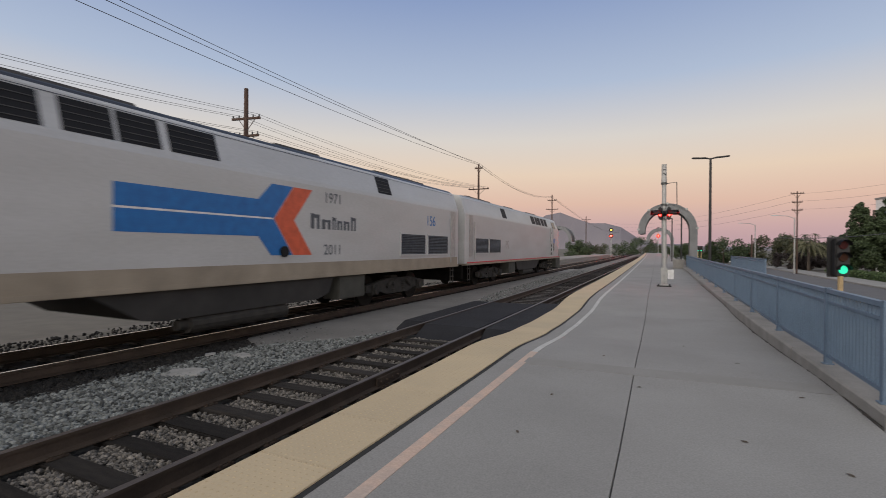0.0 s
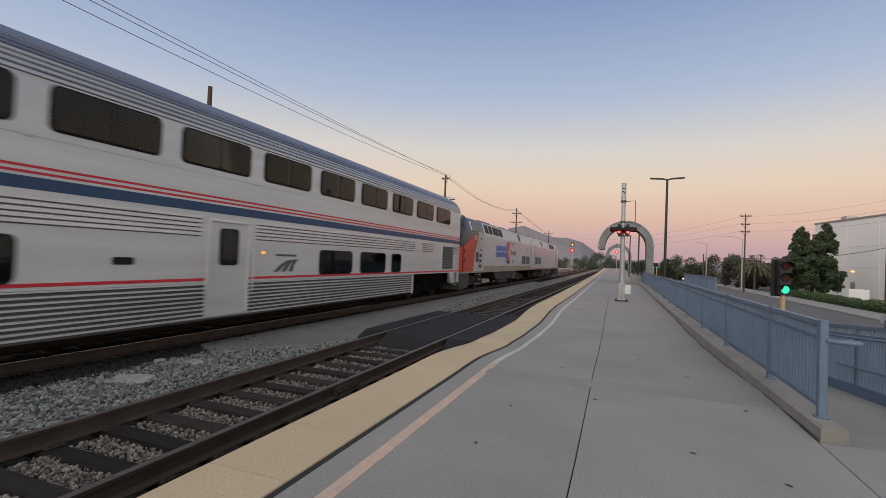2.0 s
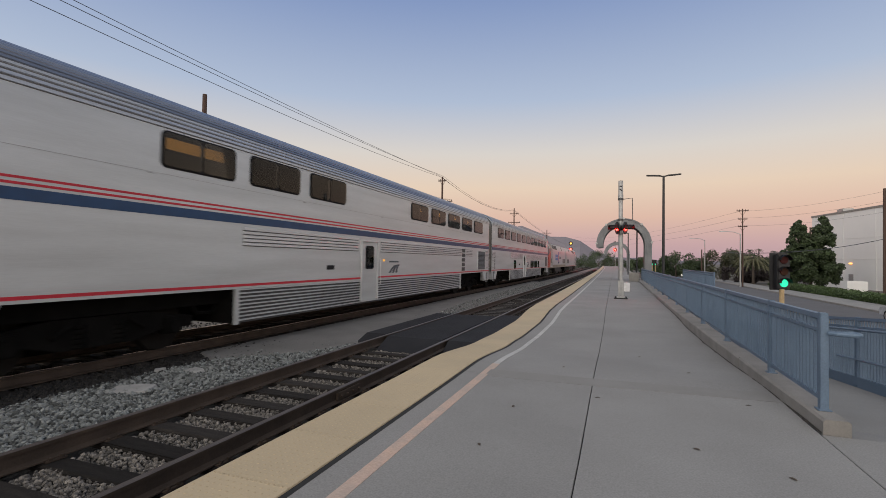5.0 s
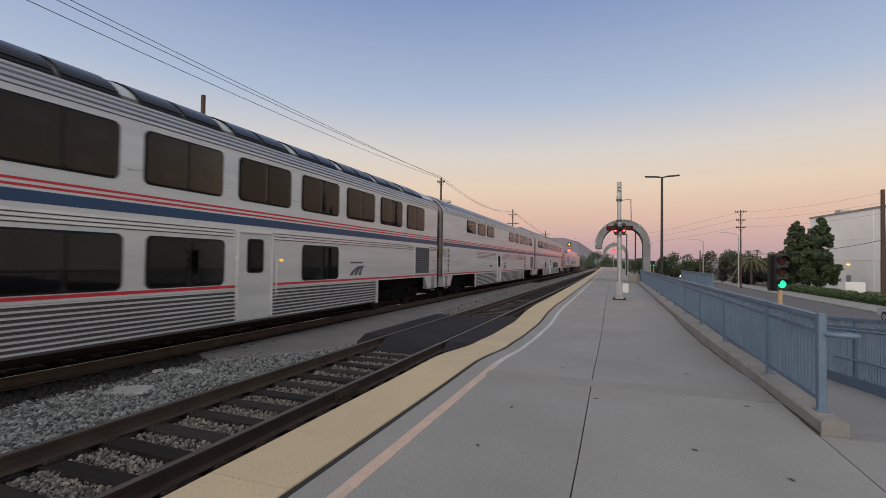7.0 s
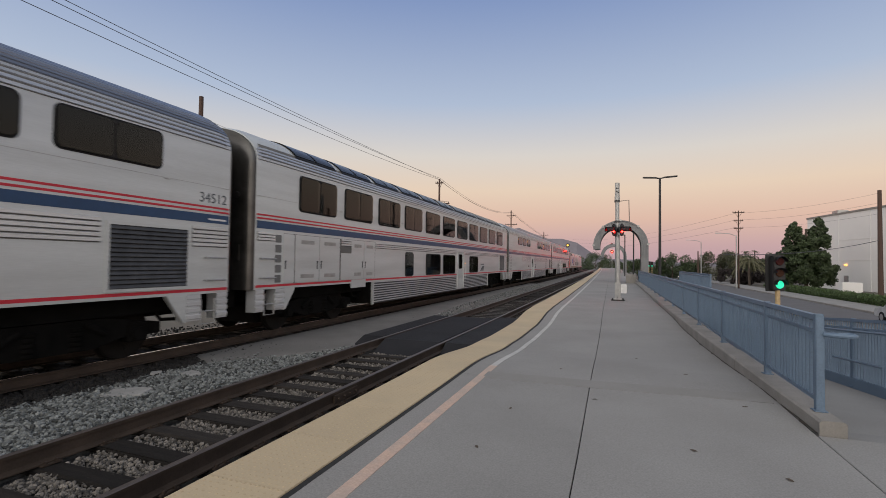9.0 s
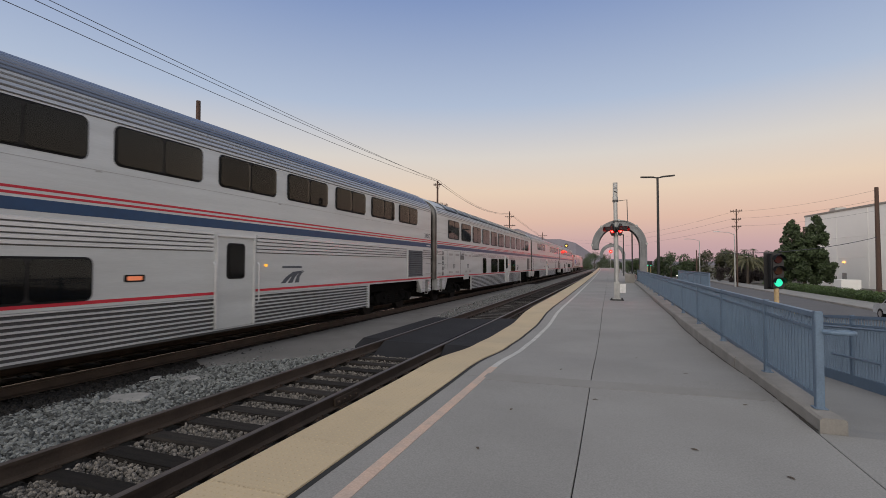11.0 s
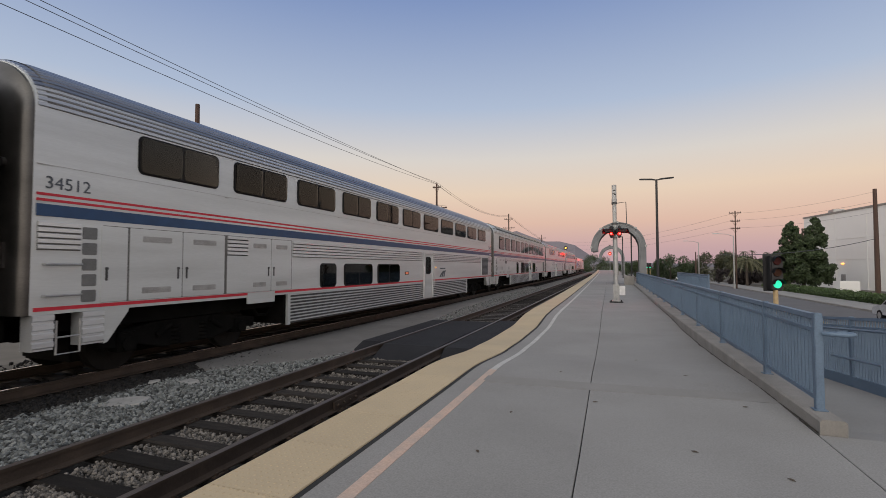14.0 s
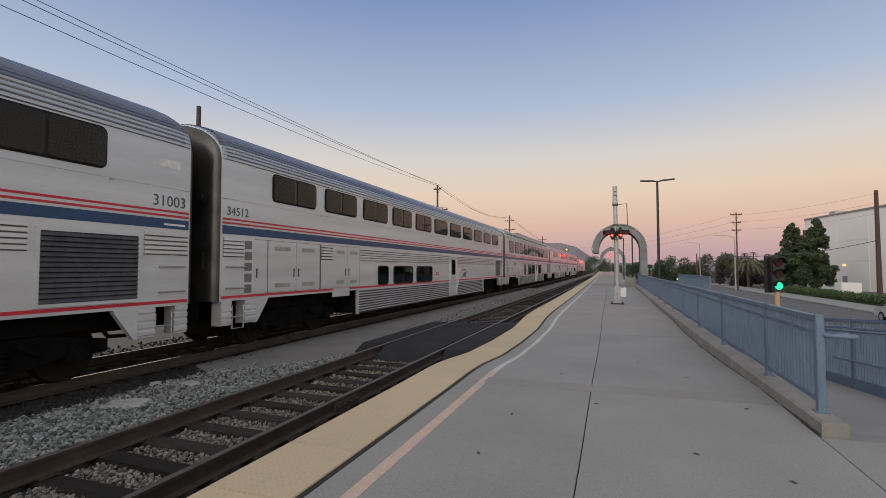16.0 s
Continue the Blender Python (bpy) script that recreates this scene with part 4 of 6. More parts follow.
cars.append((superliner("passenger_car", "stainless double-deck dining car with few windows and glowing orange curtains", (1, 2, 3, 6, 7, 8, 9, 10), (), 10.5, warm=(1, 2, 3, 4, 6, 7, 8, 9), plain_rear=True, squares=(20.53, 21.05)), 2))
cars.append((superliner("passenger_car", "stainless double-deck car coupled behind the locomotives", range(11), ((6.82, 7.54, *LOW, 0), (14.25, 15.89, *LOW, 1), (16.36, 18.01, *LOW, 1), (18.48, 19.22, *LOW, 0)), 10.65, plain_rear=True, patch=-1), 3))


def locomotive(name, label, rear_facing, livery):
    """A cowl diesel, built with its nose at y = 0.45 and its tail at y = 21.2."""
    wheels = []
    loco = thing(name, label, "locomotive", group="locomotives")
    X = 1.50
    cross = [(X, 1.10), (X, 3.22), (X - 0.02, 3.32), (1.28, 3.92), (1.16, 4.02), (0.9, 4.06), (0, 4.10)]
    full = cross + [(-a, b) for a, b in cross[::-1][1:]]

    def sec(y, f=1.0, top=9.0):
        return [(a * f, y, min(b, top)) for a, b in full]
    bm = bmesh.new()
    loft(bm, [sec(4.8), sec(20.95), sec(21.2, 0.97)])
    part("body", bm, SILVER, loco)
    # cab with sloped windscreen and blunt nose
    nose = SILVER if livery == "new" else LOCORED
    topm = NAVY if livery == "old" else SILVER
    bm = bmesh.new()
    loft(bm, [sec(0.45, 0.73, 2.25), sec(0.55, 0.83, 2.50), sec(0.72, 0.905, 2.80), sec(0.90, 0.945, 3.12), sec(1.15, 0.968, 3.47), sec(1.45, 0.984, 3.77), sec(1.80, 0.994, 3.98), sec(2.2, 1.0, 4.08), sec(2.6), sec(4.8)])
    cab = part("cab", bm, topm, loco, smooth=True)
    if livery == "old":
        # red wedge on the flank and around the nose
        bm = bmesh.new()
        plate(bm, [(0.95, 1.112), (2.70, 1.112), (2.95, 1.9), (3.60, 3.24), (2.74, 3.05), (0.97, 2.46)], X - 0.03, X + 0.004)
        part("red_flank", bm, LOCORED, cab, "red orange wedge on the flank")
        bm = bmesh.new()
        loft(bm, [[(a * f, y, z) for a in (-1.5, 1.5) for z in (1.12,)] + [(a * f, y, z2) for a in (1.5, -1.5) for z2 in (top,)] for y, f, top in ((0.442, 0.75, 2.10), (0.50, 0.836, 2.20), (0.65, 0.916, 2.31), (0.9, 0.96, 2.43), (0.97, 0.965, 2.455))])
        part("red_nose", bm, LOCORED, cab)
        bm = bmesh.new()
        plate(bm, [(2.70, 1.112), (4.9, 1.112), (4.9, 3.33), (3.9, 3.33), (3.62, 3.30), (2.95, 1.9)], X - 0.03, X + 0.003)
        part("silver_flank", bm, SILVER, cab)
        for z in (1.62, 2.06):
            part("nose_foothold", box(bmesh.new(), X - 0.08, X + 0.008, 1.0, 1.13, z, z + 0.24, 0.01), RUBBER, cab)
    # windscreen and side windows
    bm = bmesh.new()
    for s in (-1, 1):
        w = [(s * 0.10, 0.82, 2.98), (s * 1.16, 0.82, 2.98), (s * 1.08, 1.40, 3.72), (s * 0.10, 1.40, 3.72)]
        loft(bm, [[(a, b - 0.01, c + 0.01) for a, b, c in w], [(a, b - 0.06, c + 0.06) for a, b, c in w]])
    part("windscreen", bm, DOMEGLASS, cab)
    def leaned(y0, y1, z0, z1, m, nm, out=0.006):
        """A panel on the leaning upper side."""
        def px(z):
            return X - 0.02 - 0.20 * (z - 3.32) / 0.60 if z > 3.32 else X
        bm2 = bmesh.new()
        loft(bm2, [[(px(z0) - 0.02, y, z0), (px(z0) + out, y, z0), (px(z1) + out, y, z1), (px(z1) - 0.02, y, z1)] for y in (y0, y1)])
        return part(nm, bm2, m, loco)
    leaned(2.20, 2.44, 3.34, 3.82, WHITE if livery == "old" else SILVER, "window_surround", 0.008)
    leaned(2.50, 3.48, 3.32, 3.78, DOMEGLASS, "side_window", 0.012)
    # intake openings high on the flank
    for a, b in ((5.15, 5.95), (6.12, 6.92), (7.15, 7.86), (7.92, 8.60), (8.75, 9.72), (15.2, 15.95)):
        g = leaned(a, b, 3.36, 3.86, RUBBER, "intake", 0.006)
        bm = bmesh.new()
        for k in range(4):
            z = 3.42 + 0.11 * k
            xx = X - 0.02 - 0.20 * (z - 3.32) / 0.60
            box(bm, xx - 0.01, xx + 0.014, a + 0.03, b - 0.03, z, z + 0.012)
        part("intake_bar", bm, LOUVRE, g)
    # cab door, ladder, small grille
    bm = bmesh.new()
    plate(bm, rounded(3.72, 4.32, 1.30, 3.28, 0.05), X - 0.02, X + 0.012)
    d = part("cab_door", bm, SILVER, loco)
    for z in (2.25, 2.88):
        bm = box(bmesh.new(), X, X + 0.02, 4.02, 4.20, z, z + 0.15, 0.01)
        part("door_latch", bm, RUBBER, d)
    bm = bmesh.new()
    for yy in (3.60, 4.42):
        tube(bm, (X + 0.06, yy, 1.3), (X + 0.06, yy, 3.3), 0.022)
        for z in (1.35, 3.25):
            tube(bm, (X, yy, z), (X + 0.06, yy, z), 0.018)
    part("handrail", bm, GALV, d)
    bm = bmesh.new()
    for z in (1.32, 1.62, 1.92):
        bm = bmesh.new()
        plate(bm, rounded(3.78, 4.26, z, z + 0.16, 0.02, 2), X - 0.02, X + 0.016)
        part("step_well", bm, RUBBER, d)
    for z in (0.36, 0.62, 0.88):
        bm = bmesh.new()
        box(bm, X - 0.22, X + 0.02, 3.74, 4.30, z, z + 0.04, 0.01)
        part("step", bm, GRIME, d)
    for yy in (3.72, 4.30):
        part("step_hanger", box(bmesh.new(), X - 0.05, X, yy, yy + 0.04, 0.34, 1.08), TRUCKM, d)
    louvre(loco, 3.02, 3.58, 1.62, 2.18, 8, X + 0.006, SILVER)
    for a, b in ((16.45, 18.12), (18.35, 20.02)):
        louvre(loco, a, b, 1.55, 2.20, 12, X, SILVER)
    # rear hood door
    bm = bmesh.new()
    plate(bm, rounded(20.35, 20.8, 1.4, 3.2, 0.04), X - 0.02, X + 0.01)
    tube(bm, (X + 0.06, 20.25, 1.2), (X + 0.06, 20.25, 2.9), 0.02)
    plate(bm, rounded(20.45, 20.7, 2.35, 2.95, 0.03), X, X + 0.014)
    part("hood_door", bm, GALV, loco)
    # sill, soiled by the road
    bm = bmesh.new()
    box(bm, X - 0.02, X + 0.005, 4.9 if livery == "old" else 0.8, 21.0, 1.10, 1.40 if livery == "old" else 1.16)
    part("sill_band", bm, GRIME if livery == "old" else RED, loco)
    bm = bmesh.new()
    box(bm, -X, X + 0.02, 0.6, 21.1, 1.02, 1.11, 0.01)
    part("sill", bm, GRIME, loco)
    if livery == "old":
        # the long arrow with its two-coloured head
        for nm, pts, m in (
            ("arrow_shaft", [(7.80, 2.38), (11.02, 2.38), (10.62, 2.74), (7.80, 2.74)], LOCOBLUE),
            ("arrow_shaft", [(7.80, 1.98), (10.62, 1.98), (11.02, 2.345), (7.80, 2.345)], LOCOBLUE),
            ("arrow_wing", [(10.62, 2.74), (11.04, 2.36), (11.62, 3.10), (10.98, 3.10)], LOCOBLUE),
            ("arrow_wing", [(10.62, 1.98), (10.98, 1.58), (11.62, 1.58), (11.04, 2.36)], LOCOBLUE),
            ("chevron", [(11.06, 2.36), (11.64, 3.10), (12.26, 3.10), (11.66, 2.36)], ORANGE),
            ("chevron", [(11.06, 2.36), (11.66, 2.36), (12.26, 1.58), (11.64, 1.58)], ORANGE)):
            bm = bmesh.new()
            plate(bm, pts, X - 0.01, X + 0.005)
            part(nm, bm, m, loco)
        bm = bmesh.new()
        box(bm, X - 0.01, X + 0.004, 7.80, 11.03, 2.345, 2.38)
        part("arrow_line", bm, WHITE, loco)
        lettering("year_lettering", "1971", 0.36, loco, NUMBERS, pose(X + 0.004, 13.05, 2.86, 90, 0, 90))
        lettering("year_lettering", "2011", 0.36, loco, NUMBERS, pose(X + 0.004, 13.05, 1.58, 90, 0, 90))
        bm = bmesh.new()
        for k, (w, h) in enumerate(((0.34, 0.36), (0.36, 0.24), (0.16, 0.32), (0.22, 0.24), (0.26, 0.24), (0.24, 0.36))):
            y0 = 12.22 + (0, 0.40, 0.80, 1.0, 1.27, 1.58)[k]
            box(bm, X, X + 0.004, y0, y0 + w * 0.36, 2.20, 2.20 + h)
            box(bm, X, X + 0.004, y0 + w * 0.62, y0 + w * 0.92, 2.20, 2.20 + h * 0.96)
            box(bm, X, X + 0.003, y0, y0 + w * 0.9, 2.20 + h * 0.72, 2.20 + h * 0.95)
        part("name_bars", bm, NUMBERS, loco, "dark grey name lettering as plain bars")
        lettering("loco_number", "156", 0.50, loco, LOCOBLUE, pose(X + 0.004, 18.6, 2.55, 90, 0, 90))
        bm = bmesh.new()
        for k in range(4):
            box(bm, X + 0.004, X + 0.007, 2.85, 3.25, 2.88 + 0.06 * k, 2.91 + 0.06 * k)
        part("flag_bars", bm, WHITE, loco)
        bm = bmesh.new()
        tube(bm, (X, 11.35, 1.66), (X + 0.05, 11.35, 1.66), 0.12, seg=16)
        part("filler_cap", bm, RUBBER, loco)
    else:
        lettering("loco_number", "192", 0.62, loco, GALV, pose(X + 0.004, 15.3, 1.75, 90, 0, -90 + 180))
        bm = bmesh.new()
        for k in range(3):
            plate(bm, [(2.4 + 0.35 * k, 2.55), (2.66 + 0.35 * k, 2.55), (3.1 + 0.12 * k, 1.9 + 0.04 * k), (3.0 + 0.12 * k, 1.85 + 0.04 * k)], X, X + 0.005)
        part("emblem", bm, LOCOBLUE, loco, "blue winged emblem")
    # roof: exhaust hatches, fans, horn
    for a, b in ((6.0, 8.6), (11.8, 13.4)):
        part("roof_hatch", box(bmesh.new(), -0.8, 0.8, a, b, 4.04, 4.20, 0.03), LOUVRE, loco)
    bm = bmesh.new()
    box(bm, -0.8, 0.8, 16.0, 19.4, 4.04, 4.20, 0.03)
    for yy in (16.9, 18.5):
        tube(bm, (0, yy, 4.20), (0, yy, 4.26), 0.62, seg=24)
    part("fan_hatch", bm, LOUVRE, loco)
    bm = bmesh.new()
    for s in (-0.2, 0, 0.2):
        tube(bm, (s, 4.9, 4.30), (s, 4.4, 4.32), 0.03, 0.07)
    box(bm, -0.15, 0.15, 4.7, 4.9, 4.16, 4.32)
    part("horn", bm, LOUVRE, loco)
    bm = bmesh.new()
    for s in (-1, 1):
        loft(bm, [[(s * 1.30, y, 3.88), (s * 1.17, y, 4.025), (s * 1.14, y, 4.05), (s * 1.27, y, 3.9)] for y in (4.6, 20.95)])
    part("roof_edge", bm, NAVY if livery == "old" else GALV, loco)
    # under the floor
    bm = bmesh.new()
    prof = [(7.5, 1.03), (8.3, 0.55), (8.6, 0.50), (12.6, 0.50), (13.0, 0.62), (13.2, 1.03)]
    loft(bm, [[(-1.35, a, b) for a, b in prof], [(1.42, a, b) for a, b in prof]])
    part("fuel_tank", bm, TANKM, loco)
    bm = bmesh.new()
    tube(bm, (1.25, 9.2, 0.36), (1.25, 11.6, 0.36), 0.17, seg=14)
    tube(bm, (1.25, 9.2, 0.36), (1.25, 9.0, 0.36), 0.10, seg=12)
    part("air_reservoir", bm, TRUCKM, loco)
    bm = box(bmesh.new(), 0.9, 1.42, 13.4, 14.6, 0.40, 1.02, 0.03)
    part("battery_box", bm, SKIRTM, loco)
    bm = bmesh.new()
    prof = [(0.42, 1.05), (0.45, 0.22), (0.65, 0.18), (2.0, 0.30), (2.1, 1.05)]
    loft(bm, [[(-1.40, a, b) for a, b in prof], [(1.46, a, b) for a, b in prof]])
    part("pilot", bm, SKIRTM, loco, "grey green steel pilot")
    bm = bmesh.new()
    tube(bm, (0, -0.1, 0.84), (0, 0.5, 0.84), 0.12)
    box(bm, -0.16, 0.16, -0.2, 0.05, 0.70, 0.98, 0.03)
    part("coupler", bm, UNDER, loco)
    bm = bmesh.new()
    tube(bm, (0, 21.1, 0.84), (0, 21.6, 0.84), 0.12)
    box(bm, -1.3, 1.3, 20.95, 21.15, 0.45, 1.05)
    part("coupler", bm, UNDER, loco)
    bm = bmesh.new()
    for yy in (20.5, 20.75):
        tube(bm, (1.42, yy, 0.35), (1.42, yy, 1.1), 0.02)
    for z in (0.38, 0.62, 0.86):
        box(bm, 1.38, 1.46, 20.5, 20.75, z, z + 0.03)
    part("rear_ladder", bm, TRUCKM, loco)
    # plain blocks added to close the bright view beneath the engine
    for a in (2.3, 15.2):
        part("traction_gear", box(bmesh.new(), -0.62, 0.62, a, a + 3.4, 0.16, 1.0, 0.05), UNDER, loco)
    truck(loco, 4.0, wheels, 1.40, TRUCKM)
    truck(loco, 16.9, wheels, 1.40, TRUCKM)
    return loco, wheels


loco_b = locomotive("locomotive", "silver diesel locomotive with dark nose, red wedge and blue arrow", True, "old")
loco_a = locomotive("locomotive", "silver grey leading diesel locomotive with a thin red sill stripe", False, "new")


# the leading engine faces ahead: the same build turned end for end
def end_for_end(pair):
    loco, wheels = pair
    for ob in loco.children_recursive:
        if ob.name.startswith("loco_number"):
            ob.location.y = 21.65 - ob.location.y
        elif ob.name.startswith("wheelset"):
            ob.location.y = 21.65 - ob.location.y
        else:
            for v in ob.data.vertices:
                v.co.y = 21.65 - v.co.y
            ob.data.flip_normals()
    return loco, [(w, 21.65 - y) for w, y in wheels]


loco_a = end_for_end(loco_a)

# ---- platform furniture ----
def inner(y):
    """The kerb's face on the platform side: the kerb widens slowly."""
    return float(np.interp(y, (5.3, 6.5, 10, 14, 18, 50, 110), (1.79, 1.765, 1.70, 1.64, 1.60, 1.56, 1.50)))


def curb(y0, y1):
    n = 6
    bm = bmesh.new()
    rings = []
    for i in range(n + 1):
        y = y0 + (y1 - y0) * i / n
        a, w, t = inner(y), rng.uniform(-.006, .006), 0.14 + rng.uniform(-.004, .004)
        rings.append([(a + w, y, up(y, a) - 0.06), (2.0, y, -0.1), (2.0, y, t - 0.02), (1.98, y, t), (a + 0.022 + w, y, t), (a + w, y, t - 0.022)])
    loft(bm, rings)
    return bm


kerb = setting("platform_kerb", curb(5.37, 8.4), CONC2)
for a, b in ((8.4, 11.4), (11.4, 14.4), (14.4, 20), (20, 28), (28, 36), (36, 46), (46, 70), (70, 110)):
    part("kerb_stone", curb(a + 0.006, b), CONC2, kerb)


q = random.Random(17)
bm = bmesh.new()
rings = []
for k in range(150):
    y = 5.4 + 0.12 * k
    a, w = inner(y), q.uniform(0.004, 0.018) + (0.022 if q.random() < 0.12 else 0.0)
    rings.append([(a + 0.01, y, up(y, a) + 0.012), (a - w * 0.4, y, up(y, a) + 0.008), (a - w, y, up(y, a) + 0.0012)])
loft(bm, rings, closed=False, caps=False)
setting("kerb_litter", bm, DIRT)


def fence(name, label, x, posts, floor_z, top=1.095, near=99.0, tall=0.0, level=None):
    """Steel fence: square posts, flat top rail, sub-rails and thin pickets."""
    f = thing(name, label, "fence", group="platform fences")
    far = bmesh.new()
    for i, y in enumerate(posts):
        z, zt = floor_z(y), (floor_z(y) if level is None else level)
        bm = bmesh.new()
        box(bm, x - 0.036, x + 0.036, y - 0.036, y + 0.036, z, zt + top - 0.15 + 0.012, 0.006)
        box(bm, x - 0.058, x + 0.058, y - 0.058, y + 0.058, z, z + 0.012, 0.003)
        part("post", bm, FENCE, f)
    for a, b in zip(posts[:-1], posts[1:]):
        za, zb = floor_z(a), floor_z(b)
        ta, tb = (za, zb) if level is None else (level, level)
        bm = bmesh.new()
        for h0, h1, w, qa, qb in ((top - 0.20, top - 0.15, 0.032, ta, tb), (top - 0.33, top - 0.30, 0.018, ta, tb), (0.09 - tall, 0.13, 0.018, za, zb)):
            loft(bm, [[(x - w, y, z + h0), (x + w, y, z + h0), (x + w, y, z + h1), (x - w, y, z + h1)] for y, z in ((a + 0.04, qa), (b - 0.04, qb))])
        part("rail", bm, FENCE, f)
        n = max(2, int((b - a - 0.1) / 0.095))
        for k in range(n):
            y = a + 0.09 + (b - a - 0.18) * k / (n - 1)
            z = za + (zb - za) * (y - a) / (b - a)
            bm = bmesh.new() if y < near else far
            zt = z if level is None else level
            box(bm, x - 0.018, x + 0.018, y - 0.006, y + 0.006, z + 0.13, zt + top - 0.33)
            box(bm, x - 0.012, x + 0.012, y - 0.005, y + 0.005, zt + top - 0.30, zt + top - 0.20)
            if y < near:
                part("picket", bm, FENCE, f)
    if len(far.verts):
        tagged(part("picket_rest", far, FENCE, f), kind="stuff")
    else:
        far.free()
    return f


main = fence("fence", "blue painted steel picket fence on a low concrete kerb", 1.90, [5.71, 7.40, 10.1, 12.8, 15.5, 18.2, 20.9, 23.6, 26.3, 29, 31.7, 34.4, 37.1, 39.8, 42.5, 44.5], lambda y: 0.14, near=19.0, level=0.14)
bm = bmesh.new()
loop = [(1.93, 5.66, 0.90), (1.98, 5.61, 0.90), (2.07, 5.575, 0.90)]
for i in range(7):
    a = radians(-80 + 170 * i / 6)
    loop.append((2.10 + 0.07 * math.cos(a), 5.645 + 0.07 * math.sin(a), 0.90))
loop += [(2.07, 5.72, 0.895), (2.04, 5.80, 0.89)]
pipe(bm, loop, 0.022)
part("handrail_return", bm, FENCE, main)
bm = bmesh.new()
pipe(bm, [(2.04, 5.80, 0.89), (2.04, 12, 0.37), (2.04, 24.6, -0.70)], 0.02)
part("handrail", bm, FENCE, main)


def ramp_z(y):
    return -max(0.0, min(y - 5.4, 19.2)) / 12.0


bm = bmesh.new()
loft(bm, [[(2.0, y, -1.75), (4.05, y, -1.75), (4.05, y, ramp_z(y) - 0.15 * min(1, max(0, y - 5.4))), (2.0, y, ramp_z(y) - 0.15 * min(1, max(0, y - 5.4)))] for y in (5.34, 6.4, 12, 18, 24.6, 46)])
setting("access_ramp", bm, CONC)
lower_fence = fence("fence", "blue steel picket fence with handrail along the sloping ramp", 3.97, [3.2, 5.4, 7.9, 10.4, 12.9, 15.4, 17.9, 20.4, 22.9, 24.6], lambda y: ramp_z(y) - 0.12, top=1.34, near=16.0)
bm = bmesh.new()
pipe(bm, [(3.88, 4.2, 0.86), (3.88, 5.4, 0.86), (3.88, 24.6, -0.74)], 0.022)
pipe(bm, [(3.88, 9.2, 0.02), (3.88, 11.0, -0.12)], 0.02)
part("handrail", bm, FENCE, lower_fence)
bm = bmesh.new()
loft(bm, [[(3.93, y, -1.75), (4.01, y, -1.75), (4.01, y, ramp_z(y) + 0.03), (3.93, y, ramp_z(y) + 0.03)] for y in (3.2, 5.4, 24.6)])
part("plinth", bm, FENCE, lower_fence, "blue steel plinth plate")
bm = box(bmesh.new(), 4.2, 6.2, 29.5, 60, -1.72, 0.0, 0.02)
setting("upper_landing", bm, CONC)
fence("fence", "distant blue steel picket fence around a landing", 5.0, [29.9, 32.6, 35.3, 38.0, 40.7, 43.4], lambda y: 0.0, top=1.25, near=0.0)


